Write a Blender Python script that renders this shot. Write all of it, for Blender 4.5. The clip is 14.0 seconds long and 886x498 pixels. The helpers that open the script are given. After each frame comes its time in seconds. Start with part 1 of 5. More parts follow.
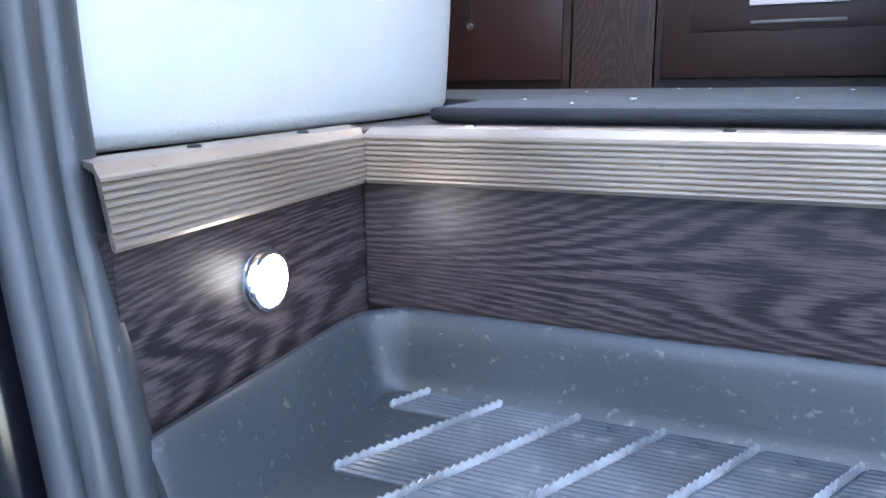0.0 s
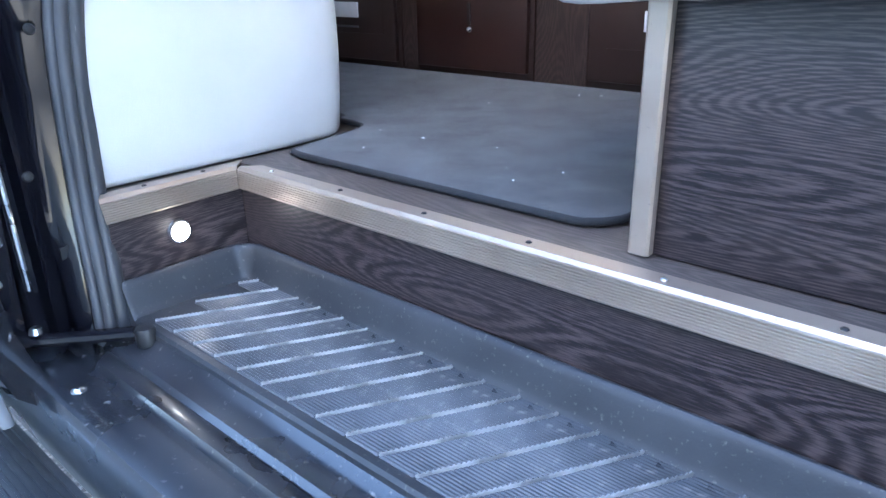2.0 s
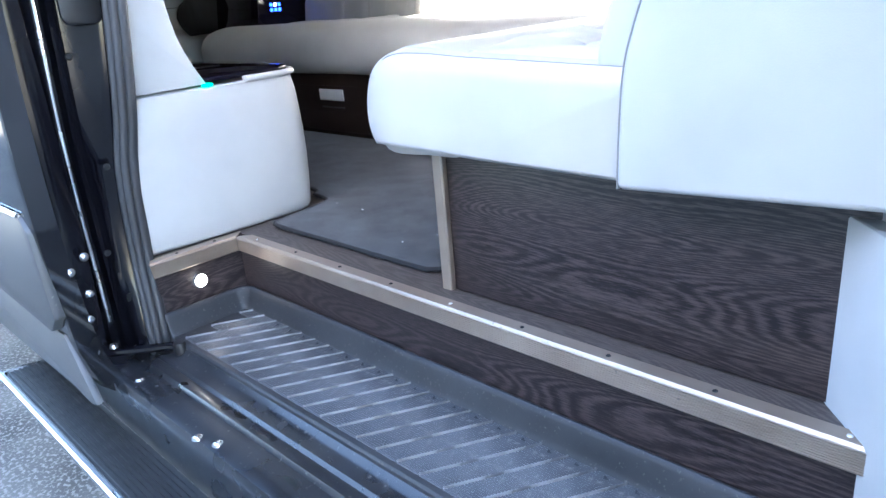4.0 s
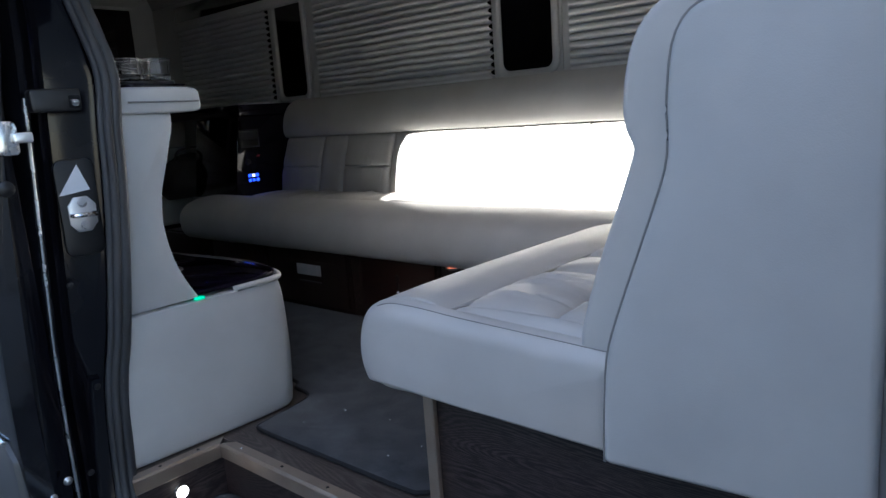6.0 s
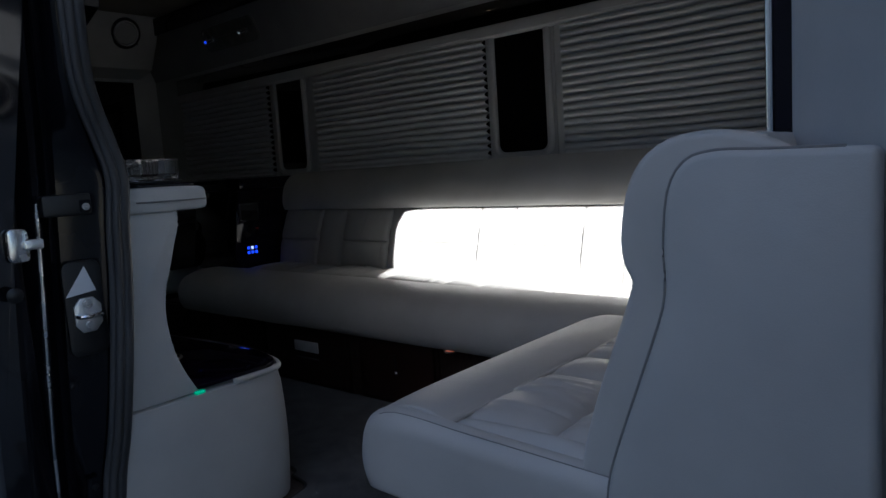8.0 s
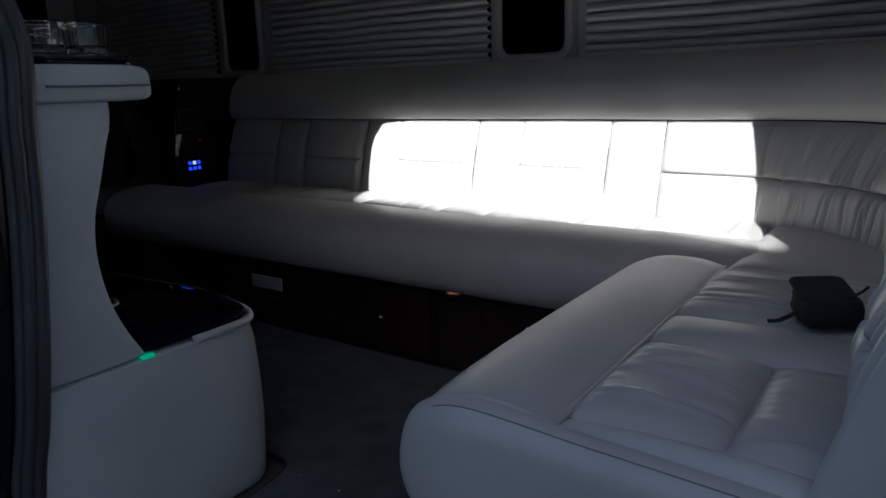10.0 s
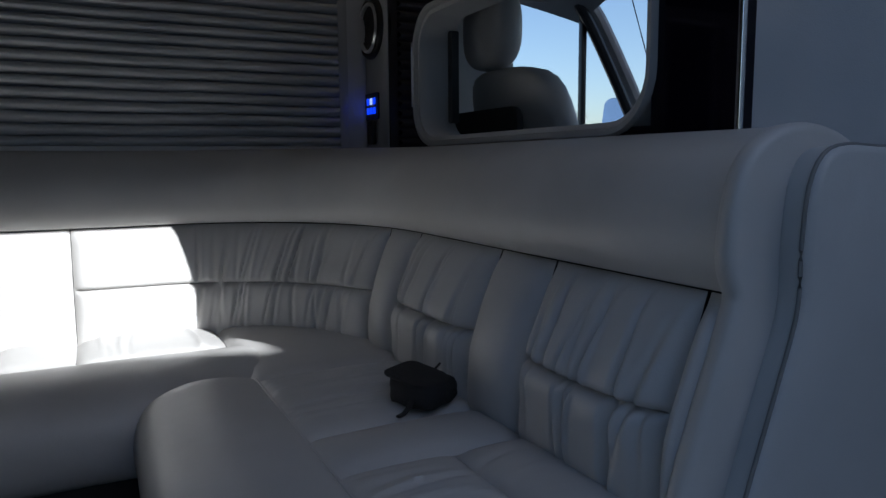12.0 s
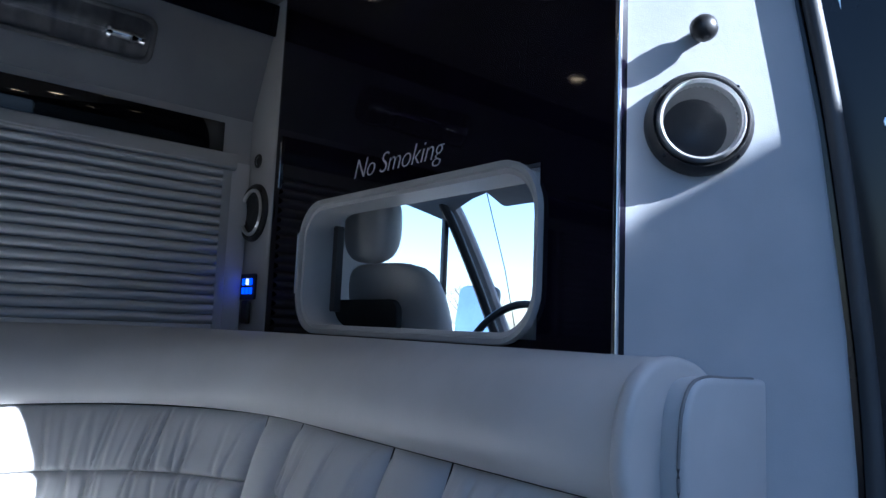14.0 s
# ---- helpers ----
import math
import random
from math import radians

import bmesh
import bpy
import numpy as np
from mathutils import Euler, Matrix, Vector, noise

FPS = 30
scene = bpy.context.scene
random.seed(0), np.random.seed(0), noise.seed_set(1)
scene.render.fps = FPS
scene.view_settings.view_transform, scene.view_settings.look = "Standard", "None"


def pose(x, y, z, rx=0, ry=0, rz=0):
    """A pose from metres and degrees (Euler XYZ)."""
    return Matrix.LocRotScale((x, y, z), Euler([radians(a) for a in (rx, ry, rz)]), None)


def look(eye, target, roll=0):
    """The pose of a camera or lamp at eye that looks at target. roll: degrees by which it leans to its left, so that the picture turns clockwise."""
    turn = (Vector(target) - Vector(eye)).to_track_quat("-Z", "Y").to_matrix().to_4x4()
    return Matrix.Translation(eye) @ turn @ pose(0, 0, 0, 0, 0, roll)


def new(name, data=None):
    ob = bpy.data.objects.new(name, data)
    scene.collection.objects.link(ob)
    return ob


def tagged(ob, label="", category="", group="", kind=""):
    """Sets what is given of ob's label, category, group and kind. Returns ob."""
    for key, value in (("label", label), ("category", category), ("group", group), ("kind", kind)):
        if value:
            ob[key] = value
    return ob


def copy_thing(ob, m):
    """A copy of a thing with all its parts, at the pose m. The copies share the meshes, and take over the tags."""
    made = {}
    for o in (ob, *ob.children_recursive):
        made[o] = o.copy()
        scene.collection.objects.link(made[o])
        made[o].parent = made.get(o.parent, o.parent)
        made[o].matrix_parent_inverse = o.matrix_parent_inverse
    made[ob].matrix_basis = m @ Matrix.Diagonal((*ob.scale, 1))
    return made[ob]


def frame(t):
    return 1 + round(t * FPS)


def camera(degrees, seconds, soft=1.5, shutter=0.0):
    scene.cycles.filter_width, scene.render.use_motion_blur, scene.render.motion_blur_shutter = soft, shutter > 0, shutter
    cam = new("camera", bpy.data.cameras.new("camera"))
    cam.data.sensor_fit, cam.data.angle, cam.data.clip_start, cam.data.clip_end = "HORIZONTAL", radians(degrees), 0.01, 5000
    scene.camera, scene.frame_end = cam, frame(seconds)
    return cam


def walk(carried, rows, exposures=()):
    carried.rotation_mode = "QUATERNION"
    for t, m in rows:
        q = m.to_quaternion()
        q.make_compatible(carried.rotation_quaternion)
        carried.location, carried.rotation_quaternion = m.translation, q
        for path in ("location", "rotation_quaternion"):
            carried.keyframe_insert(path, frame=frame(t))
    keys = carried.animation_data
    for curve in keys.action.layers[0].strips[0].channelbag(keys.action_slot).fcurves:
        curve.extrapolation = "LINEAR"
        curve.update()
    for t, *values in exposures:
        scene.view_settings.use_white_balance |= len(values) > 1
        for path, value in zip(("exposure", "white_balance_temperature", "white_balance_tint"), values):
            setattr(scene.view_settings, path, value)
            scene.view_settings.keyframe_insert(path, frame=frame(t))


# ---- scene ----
cam = camera(64.7, 14.0)
PATH = [
    (0, (0.427, 0.371, 0.789), (-0.338, 2.157, 0.314), -0.8),
    (0.5, (0.438, 0.352, 0.815), (-0.363, 2.117, 0.323), -0.9),
    (1, (0.582, 0.32, 0.914), (-0.451, 1.935, 0.344), -4.3),
    (1.5, (0.867, 0.253, 0.977), (-0.292, 1.745, 0.32), -3.2),
    (2, (1.18, 0.199, 1.056), (-0.056, 1.58, 0.304), -1.3),
    (2.2, (1.221, 0.193, 0.999), (-0.068, 1.537, 0.269), -1.8),
    (4.3, (1.781, -0.018, 1.334), (0.433, 1.292, 0.652), -5.5),
    (4.5, (1.779, -0.03, 1.35), (0.438, 1.302, 0.694), -5.9),
    (5, (1.775, -0.046, 1.408), (0.474, 1.363, 0.842), -4.3),
    (5.5, (1.765, -0.031, 1.478), (0.487, 1.438, 1.023), -3.8),
    (6, (1.74, -0.03, 1.537), (0.431, 1.435, 1.161), -4.1),
    (6.5, (1.723, -0.022, 1.593), (0.385, 1.419, 1.229), -4.8),
    (7, (1.738, -0.038, 1.639), (0.386, 1.411, 1.371), -4.8),
    (7.2, (1.751, -0.047, 1.653), (0.402, 1.411, 1.419), -5.0),
    (9.3, (1.586, 0.008, 1.618), (0.377, 1.575, 1.331), -1.6),
    (9.5, (1.481, 0.084, 1.608), (0.283, 1.654, 1.29), -3.4),
    (10, (1.291, 0.172, 1.596), (0.153, 1.753, 1.14), -1.9),
    (10.5, (1.046, 0.165, 1.596), (0.403, 1.996, 1.111), -2.7),
    (11, (0.882, 0.21, 1.581), (0.755, 2.138, 1.064), -0.3),
    (11.5, (0.795, 0.293, 1.601), (1.137, 2.211, 1.152), -1.1),
    (12, (0.659, 0.294, 1.632), (1.549, 2.068, 1.387), -0.5),
    (12.5, (0.542, 0.277, 1.682), (1.622, 1.96, 1.633), -0.5),
    (13, (0.526, 0.268, 1.723), (1.658, 1.903, 1.937), -0.4),
    (13.5, (0.501, 0.245, 1.744), (1.627, 1.856, 2.12), 0.4),
    (14, (0.51, 0.29, 1.703), (1.787, 1.813, 1.927), 2.4),
]
EXPOSURES = [
    (0.0, 5.5, 5800, 10), (1.5, 5.35, 5650, 10), (2.2, 5.3, 5650, 10), (4.3, 4.85, 6100, 10), (5.0, 4.38, 6300, 10), (5.5, 3.68, 6250, 10), (6.0, 2.8, 6050, 10), (6.5, 1.95, 6050, 10),
    (7.2, 1.35, 5900, 10), (9.3, 1.2, 5750, 10), (11.0, 0.9, 5750, 10), (12.0, 0.97, 5600, 10), (12.5, 1.5, 5550, 10), (13.0, 1.75, 5450, 10), (13.5, 1.95, 5400, 10), (14.0, 2.2, 4900, 10),
]
walk(cam, [(t, look(eye, target, roll)) for t, eye, target, roll in PATH], EXPOSURES)

# ---- world and sun ----
SUN_WAY = Vector((-0.42, 0.907, -0.60)).normalized()
world = bpy.data.worlds.new("sky")
scene.world = world
world.use_nodes = True
wn = world.node_tree
sky = wn.nodes.new("ShaderNodeTexSky")
sky.sky_type = "NISHITA"
sky.sun_disc = False
sky.sun_elevation = math.asin(-SUN_WAY.z)
sky.sun_rotation = math.atan2(-SUN_WAY.x, -SUN_WAY.y)
wn.links.new(sky.outputs[0], wn.nodes["Background"].inputs[0])
wn.nodes["Background"].inputs[1].default_value = 0.075
sun_lamp = bpy.data.lights.new("sun", "SUN")
sun_lamp.energy, sun_lamp.angle, sun_lamp.color = 5.0, radians(0.3), (1.0, 0.94, 0.85)
sun = new("sun", sun_lamp)
sun.matrix_world = look((4, -8, 8), Vector((4, -8, 8)) + SUN_WAY)


# ---- helpers for building ----
def finish(bm, smooth=35):
    bmesh.ops.recalc_face_normals(bm, faces=bm.faces[:])
    for f in bm.faces:
        f.smooth = True
    lim = radians(smooth)
    for e in bm.edges:
        if len(e.link_faces) == 2 and e.calc_face_angle(0) > lim:
            e.smooth = False
    return bm


def base_of(bm):
    xs = [v.co.x for v in bm.verts]
    ys = [v.co.y for v in bm.verts]
    return Vector(((min(xs) + max(xs)) / 2, (min(ys) + max(ys)) / 2, min(v.co.z for v in bm.verts)))


def to_mesh(name, bm, material, origin, smooth=35):
    finish(bm, smooth)
    bmesh.ops.translate(bm, verts=bm.verts[:], vec=-Vector(origin))
    me = bpy.data.meshes.new(name)
    bm.to_mesh(me)
    bm.free()
    me.materials.append(material)
    return me


def thing(name, at, label, category, group="", kind=""):
    ob = new(name)
    ob.empty_display_size = 0.05
    ob.location = at
    return tagged(ob, label, category, group, kind)


def part(name, bm, material, parent, label="", smooth=35):
    top = parent.parent or parent
    if top.parent:
        top = top.parent
    ob = new(name, to_mesh(name, bm, material, top.location, smooth))
    ob.parent = parent
    return tagged(ob, label)


def solo(name, bm, material, label="", category="", group="", kind="", smooth=35):
    o = base_of(bm)
    ob = new(name, to_mesh(name, bm, material, o, smooth))
    ob.location = o
    return tagged(ob, label, category, group, kind)


def hexa(bm, pts):
    """Eight corners: four below, four above, both the same way round."""
    v = [bm.verts.new(p) for p in pts]
    for q in ((0, 3, 2, 1), (4, 5, 6, 7), (0, 1, 5, 4), (1, 2, 6, 5), (2, 3, 7, 6), (3, 0, 4, 7)):
        bm.faces.new([v[i] for i in q])
    return v


def box(x0, x1, y0, y1, z0, z1, bevel=0.0, seg=2, bm=None):
    b = bmesh.new()
    hexa(b, [(x0, y0, z0), (x1, y0, z0), (x1, y1, z0), (x0, y1, z0), (x0, y0, z1), (x1, y0, z1), (x1, y1, z1), (x0, y1, z1)])
    if bevel:
        bmesh.ops.bevel(b, geom=b.edges[:] + b.verts[:], offset=bevel, segments=seg, affect="EDGES", profile=0.5)
    return merged(bm, b)


def merged(bm, b):
    if bm is None:
        return b
    me = bpy.data.meshes.new("temp")
    b.to_mesh(me)
    b.free()
    bm.from_mesh(me)
    bpy.data.meshes.remove(me)
    return bm


def turned(bm, m):
    bmesh.ops.transform(bm, matrix=m, verts=bm.verts[:])
    return bm


def prism(outline, frame3, depth, bevel=0.0, seg=2, bm=None):
    """An outline of (u, v) on a plane frame3 = (origin, u axis, v axis), thickened by depth along u x v."""
    o, u, v = (Vector(a) for a in frame3)
    n = u.cross(v).normalized()
    b = bmesh.new()
    low = [b.verts.new(o + u * a + v * c) for a, c in outline]
    high = [b.verts.new(o + u * a + v * c + n * depth) for a, c in outline]
    k = len(outline)
    b.faces.new(low)
    b.faces.new(high[::-1])
    for i in range(k):
        b.faces.new((low[i], low[(i + 1) % k], high[(i + 1) % k], high[i]))
    bmesh.ops.recalc_face_normals(b, faces=b.faces[:])
    if bevel:
        sharp = [e for e in b.edges if e.calc_face_angle(0) > 0.6]
        bmesh.ops.bevel(b, geom=sharp, offset=bevel, segments=seg, affect="EDGES", profile=0.5)
    return merged(bm, b)


def rounded(u0, u1, v0, v1, r, seg=6):
    pts = []
    for cx, cy, a in ((u1 - r, v1 - r, 0), (u0 + r, v1 - r, 90), (u0 + r, v0 + r, 180), (u1 - r, v0 + r, 270)):
        for i in range(seg + 1):
            t = radians(a + 90 * i / seg)
            pts.append((cx + r * math.cos(t), cy + r * math.sin(t)))
    return pts


def ring(outer, inner, frame3, depth, bm=None):
    """A frame between two outlines of equal length."""
    o, u, v = (Vector(a) for a in frame3)
    n = u.cross(v).normalized() * depth
    b = bmesh.new()
    k = len(outer)
    rows = [[b.verts.new(o + u * a + v * c + s) for a, c in line] for line, s in ((outer, n * 0), (outer, n * 0.7), ([((a * 0.85 + i * 0.15), (c * 0.85 + j * 0.15)) for (a, c), (i, j) in zip(outer, inner)], n), ([((a * 0.15 + i * 0.85), (c * 0.15 + j * 0.85)) for (a, c), (i, j) in zip(outer, inner)], n), (inner, n * 0.7), (inner, n * 0))]
    for r in range(6):
        for i in range(k):
            b.faces.new((rows[r][i], rows[r][(i + 1) % k], rows[(r + 1) % 6][(i + 1) % k], rows[(r + 1) % 6][i]))
    return merged(bm, b)


def lathe(profile, at=(0, 0, 0), axis=(0, 0, 1), seg=32, bm=None):
    """A profile of (radius, height) turned round an axis through at."""
    b = bmesh.new()
    rows = []
    for r, h in profile:
        rows.append([b.verts.new((r * math.cos(2 * math.pi * i / seg), r * math.sin(2 * math.pi * i / seg), h)) for i in range(seg)] if r > 1e-6 else [b.verts.new((0, 0, h))])
    for a, c in zip(rows, rows[1:]):
        for i in range(seg):
            j = (i + 1) % seg
            if len(a) == 1:
                b.faces.new((a[0], c[i], c[j]))
            elif len(c) == 1:
                b.faces.new((a[i], a[j], c[0]))
            else:
                b.faces.new((a[i], a[j], c[j], c[i]))
    q = Vector((0, 0, 1)).rotation_difference(Vector(axis)).to_matrix().to_4x4()
    turned(b, Matrix.Translation(at) @ q)
    return merged(bm, b)


def smooth_path(points, n=8, closed=False):
    """A rounded line through the points."""
    p = [Vector(a) for a in points]
    out = []
    k = len(p)
    for i in range(k if closed else k - 1):
        a, b, c, d = p[(i - 1) % k] if closed or i else p[0], p[i], p[(i + 1) % k], p[(i + 2) % k] if closed or i + 2 < k else p[-1]
        for j in range(n):
            t = j / n
            out.append(0.5 * ((2 * b) + (c - a) * t + (2 * a - 5 * b + 4 * c - d) * t * t + (3 * b - a - 3 * c + d) * t ** 3))
    return out if closed else out + [p[-1]]


def tube(points, radius, seg=10, bm=None, flat=1.0, up=(0, 0, 1)):
    p = [Vector(a) for a in points]
    b = bmesh.new()
    rows = []
    for i, c in enumerate(p):
        d = (p[min(i + 1, len(p) - 1)] - p[max(i - 1, 0)]).normalized()
        s = d.cross(Vector(up))
        s = s.normalized() if s.length > 1e-4 else Vector((1, 0, 0))
        w = s.cross(d).normalized()
        r = radius(i / (len(p) - 1)) if callable(radius) else radius
        rows.append([b.verts.new(c + s * (r * math.cos(2 * math.pi * k / seg)) + w * (r * flat * math.sin(2 * math.pi * k / seg))) for k in range(seg)])
    for a, c in zip(rows, rows[1:]):
        for k in range(seg):
            b.faces.new((a[k], a[(k + 1) % seg], c[(k + 1) % seg], c[k]))
    b.faces.new(rows[0][::-1])
    b.faces.new(rows[-1])
    return merged(bm, b)


def sheet(nu, nv, place, bm=None, close_u=False):
    """A grid of points place(u, v), u and v from 0 to 1."""
    b = bmesh.new()
    rows = [[b.verts.new(place(i / nu, j / nv)) for j in range(nv + 1)] for i in range(nu if close_u else nu + 1)]
    k = len(rows)
    for i in range(k if close_u else k - 1):
        for j in range(nv):
            b.faces.new((rows[i][j], rows[(i + 1) % k][j], rows[(i + 1) % k][j + 1], rows[i][j + 1]))
    return merged(bm, b)


def extruded(profile, place, steps, bm=None, cap=True):
    """A closed profile of (a, b) carried along s; place(s, a, b) gives the point."""
    b = bmesh.new()
    rows = [[b.verts.new(place(s, a, c)) for a, c in profile] for s in steps]
    k = len(profile)
    for r, q in zip(rows, rows[1:]):
        for i in range(k):
            b.faces.new((r[i], r[(i + 1) % k], q[(i + 1) % k], q[i]))
    if cap:
        b.faces.new(rows[0][::-1])
        b.faces.new(rows[-1])
    return merged(bm, b)


def around(pairs, n=5):
    return [(p.x, p.y) for p in smooth_path([(a, b, 0) for a, b in pairs], n, closed=True)]


def along(pairs, n=5):
    return [(p.x, p.y) for p in smooth_path([(a, b, 0) for a, b in pairs], n)]


def wall_with_holes(us, vs, holes, frame3, depth):
    """A wall of blocks on a grid of cuts us and vs, open where a block lies in one of the holes (u0, u1, v0, v1)."""
    o, u, v = (Vector(a) for a in frame3)
    n = u.cross(v).normalized() * depth
    b = bmesh.new()
    us = sorted(set(us) | {h[i] for h in holes for i in (0, 1)})
    vs = sorted(set(vs) | {h[i] for h in holes for i in (2, 3)})
    solid = {}
    for i in range(len(us) - 1):
        for j in range(len(vs) - 1):
            cu, cv = (us[i] + us[i + 1]) / 2, (vs[j] + vs[j + 1]) / 2
            solid[i, j] = not any(h[0] < cu < h[1] and h[2] < cv < h[3] for h in holes)
    grid = {}

    def vert(i, j, k):
        if (i, j, k) not in grid:
            grid[i, j, k] = b.verts.new(o + u * us[i] + v * vs[j] + n * k)
        return grid[i, j, k]

    for (i, j), s in solid.items():
        if not s:
            continue
        b.faces.new([vert(i, j, 0), vert(i, j + 1, 0), vert(i + 1, j + 1, 0), vert(i + 1, j, 0)])
        b.faces.new([vert(i, j, 1), vert(i + 1, j, 1), vert(i + 1, j + 1, 1), vert(i, j + 1, 1)])
        for (a, c), e in ((((i - 1), j), ((i, j), (i, j + 1))), ((i + 1, j), ((i + 1, j), (i + 1, j + 1))), ((i, j - 1), ((i, j), (i + 1, j))), ((i, j + 1), ((i, j + 1), (i + 1, j + 1)))):
            if not solid.get((a, c)):
                b.faces.new([vert(*e[0], 0), vert(*e[1], 0), vert(*e[1], 1), vert(*e[0], 1)])
    return b


# ---- materials ----
def material(name, colour, rough=0.5, metal=0.0, second=None, scale=8.0, detail=6.0, stretch=(1, 1, 1), mix=(0.35, 0.65), bump=0.0, bump_scale=200.0, rough_var=0.08, coat=0.0, sheen=0.0, spec=0.5, fine=None, vary=0.0):
    """Colour between two tones by noise, fine grain and bump, roughness that wanders."""
    m = bpy.data.materials.new(name)
    m.use_nodes = True
    n, k = m.node_tree.nodes, m.node_tree.links
    s = n["Principled BSDF"]
    s.inputs["Metallic"].default_value = metal
    s.inputs["Coat Weight"].default_value = coat
    s.inputs["Coat Roughness"].default_value = 0.05
    s.inputs["Sheen Weight"].default_value = sheen
    s.inputs["Specular IOR Level"].default_value = spec
    co = n.new("ShaderNodeTexCoord")
    mp = n.new("ShaderNodeMapping")
    mp.inputs["Scale"].default_value = stretch
    k.new(co.outputs["Object"], mp.inputs["Vector"])
    no = n.new("ShaderNodeTexNoise")
    no.inputs["Scale"].default_value, no.inputs["Detail"].default_value = scale, detail
    k.new(mp.outputs[0], no.inputs["Vector"])
    ramp = n.new("ShaderNodeValToRGB")
    ramp.color_ramp.elements[0].position, ramp.color_ramp.elements[1].position = mix
    ramp.color_ramp.elements[0].color = (*colour, 1)
    ramp.color_ramp.elements[1].color = (*(second or [min(1, c * 1.12) for c in colour]), 1)
    k.new(no.outputs["Fac"], ramp.inputs[0])
    tone = ramp.outputs[0]
    if fine:
        speck = n.new("ShaderNodeTexNoise")
        speck.inputs["Scale"].default_value, speck.inputs["Detail"].default_value = fine[0], 3
        k.new(mp.outputs[0], speck.inputs["Vector"])
        cut = n.new("ShaderNodeValToRGB")
        cut.color_ramp.elements[0].position, cut.color_ramp.elements[1].position = fine[1], fine[2]
        k.new(speck.outputs["Fac"], cut.inputs[0])
        mixer = n.new("ShaderNodeMix")
        mixer.data_type = "RGBA"
        k.new(cut.outputs[0], mixer.inputs["Factor"])
        k.new(tone, mixer.inputs[6])
        mixer.inputs[7].default_value = (*fine[3], 1)
        tone = mixer.outputs[2]
    if vary:
        info = n.new("ShaderNodeObjectInfo")
        hsv = n.new("ShaderNodeHueSaturation")
        rng = n.new("ShaderNodeMapRange")
        rng.inputs["To Min"].default_value, rng.inputs["To Max"].default_value = 1 - vary, 1 + vary
        k.new(info.outputs["Random"], rng.inputs["Value"])
        k.new(rng.outputs[0], hsv.inputs["Value"])
        k.new(tone, hsv.inputs["Color"])
        tone = hsv.outputs[0]
    k.new(tone, s.inputs["Base Color"])
    rr = n.new("ShaderNodeMapRange")
    rr.inputs["From Min"].default_value, rr.inputs["From Max"].default_value = 0.3, 0.7
    rr.inputs["To Min"].default_value, rr.inputs["To Max"].default_value = max(0.0, rough - rough_var), min(1.0, rough + rough_var)
    k.new(no.outputs["Fac"], rr.inputs["Value"])
    k.new(rr.outputs[0], s.inputs["Roughness"])
    if bump:
        bn = n.new("ShaderNodeTexNoise")
        bn.inputs["Scale"].default_value, bn.inputs["Detail"].default_value = bump_scale, 4
        k.new(mp.outputs[0], bn.inputs["Vector"])
        bp = n.new("ShaderNodeBump")
        bp.inputs["Strength"].default_value, bp.inputs["Distance"].default_value = bump, 0.002
        k.new(bn.outputs["Fac"], bp.inputs["Height"])
        k.new(bp.outputs[0], s.inputs["Normal"])
    return m


def leather(name, colour, second):
    """Grained leather: small cells, soft creases and a faint wander of tone."""
    m = material(name, colour, 0.42, second=second, scale=5, rough_var=0.06)
    n, k = m.node_tree.nodes, m.node_tree.links
    co = n["Texture Coordinate"]
    cells = n.new("ShaderNodeTexVoronoi")
    cells.inputs["Scale"].default_value = 520
    k.new(co.outputs["Object"], cells.inputs["Vector"])
    crease = n.new("ShaderNodeTexNoise")
    crease.inputs["Scale"].default_value, crease.inputs["Detail"].default_value = 26, 5
    k.new(co.outputs["Object"], crease.inputs["Vector"])
    b1 = n.new("ShaderNodeBump")
    b1.inputs["Strength"].default_value, b1.inputs["Distance"].default_value = 0.25, 0.0006
    k.new(cells.outputs["Distance"], b1.inputs["Height"])
    b2 = n.new("ShaderNodeBump")
    b2.inputs["Strength"].default_value, b2.inputs["Distance"].default_value = 0.22, 0.004
    k.new(crease.outputs["Fac"], b2.inputs["Height"])
    k.new(b1.outputs[0], b2.inputs["Normal"])
    k.new(b2.outputs[0], n["Principled BSDF"].inputs["Normal"])
    return m


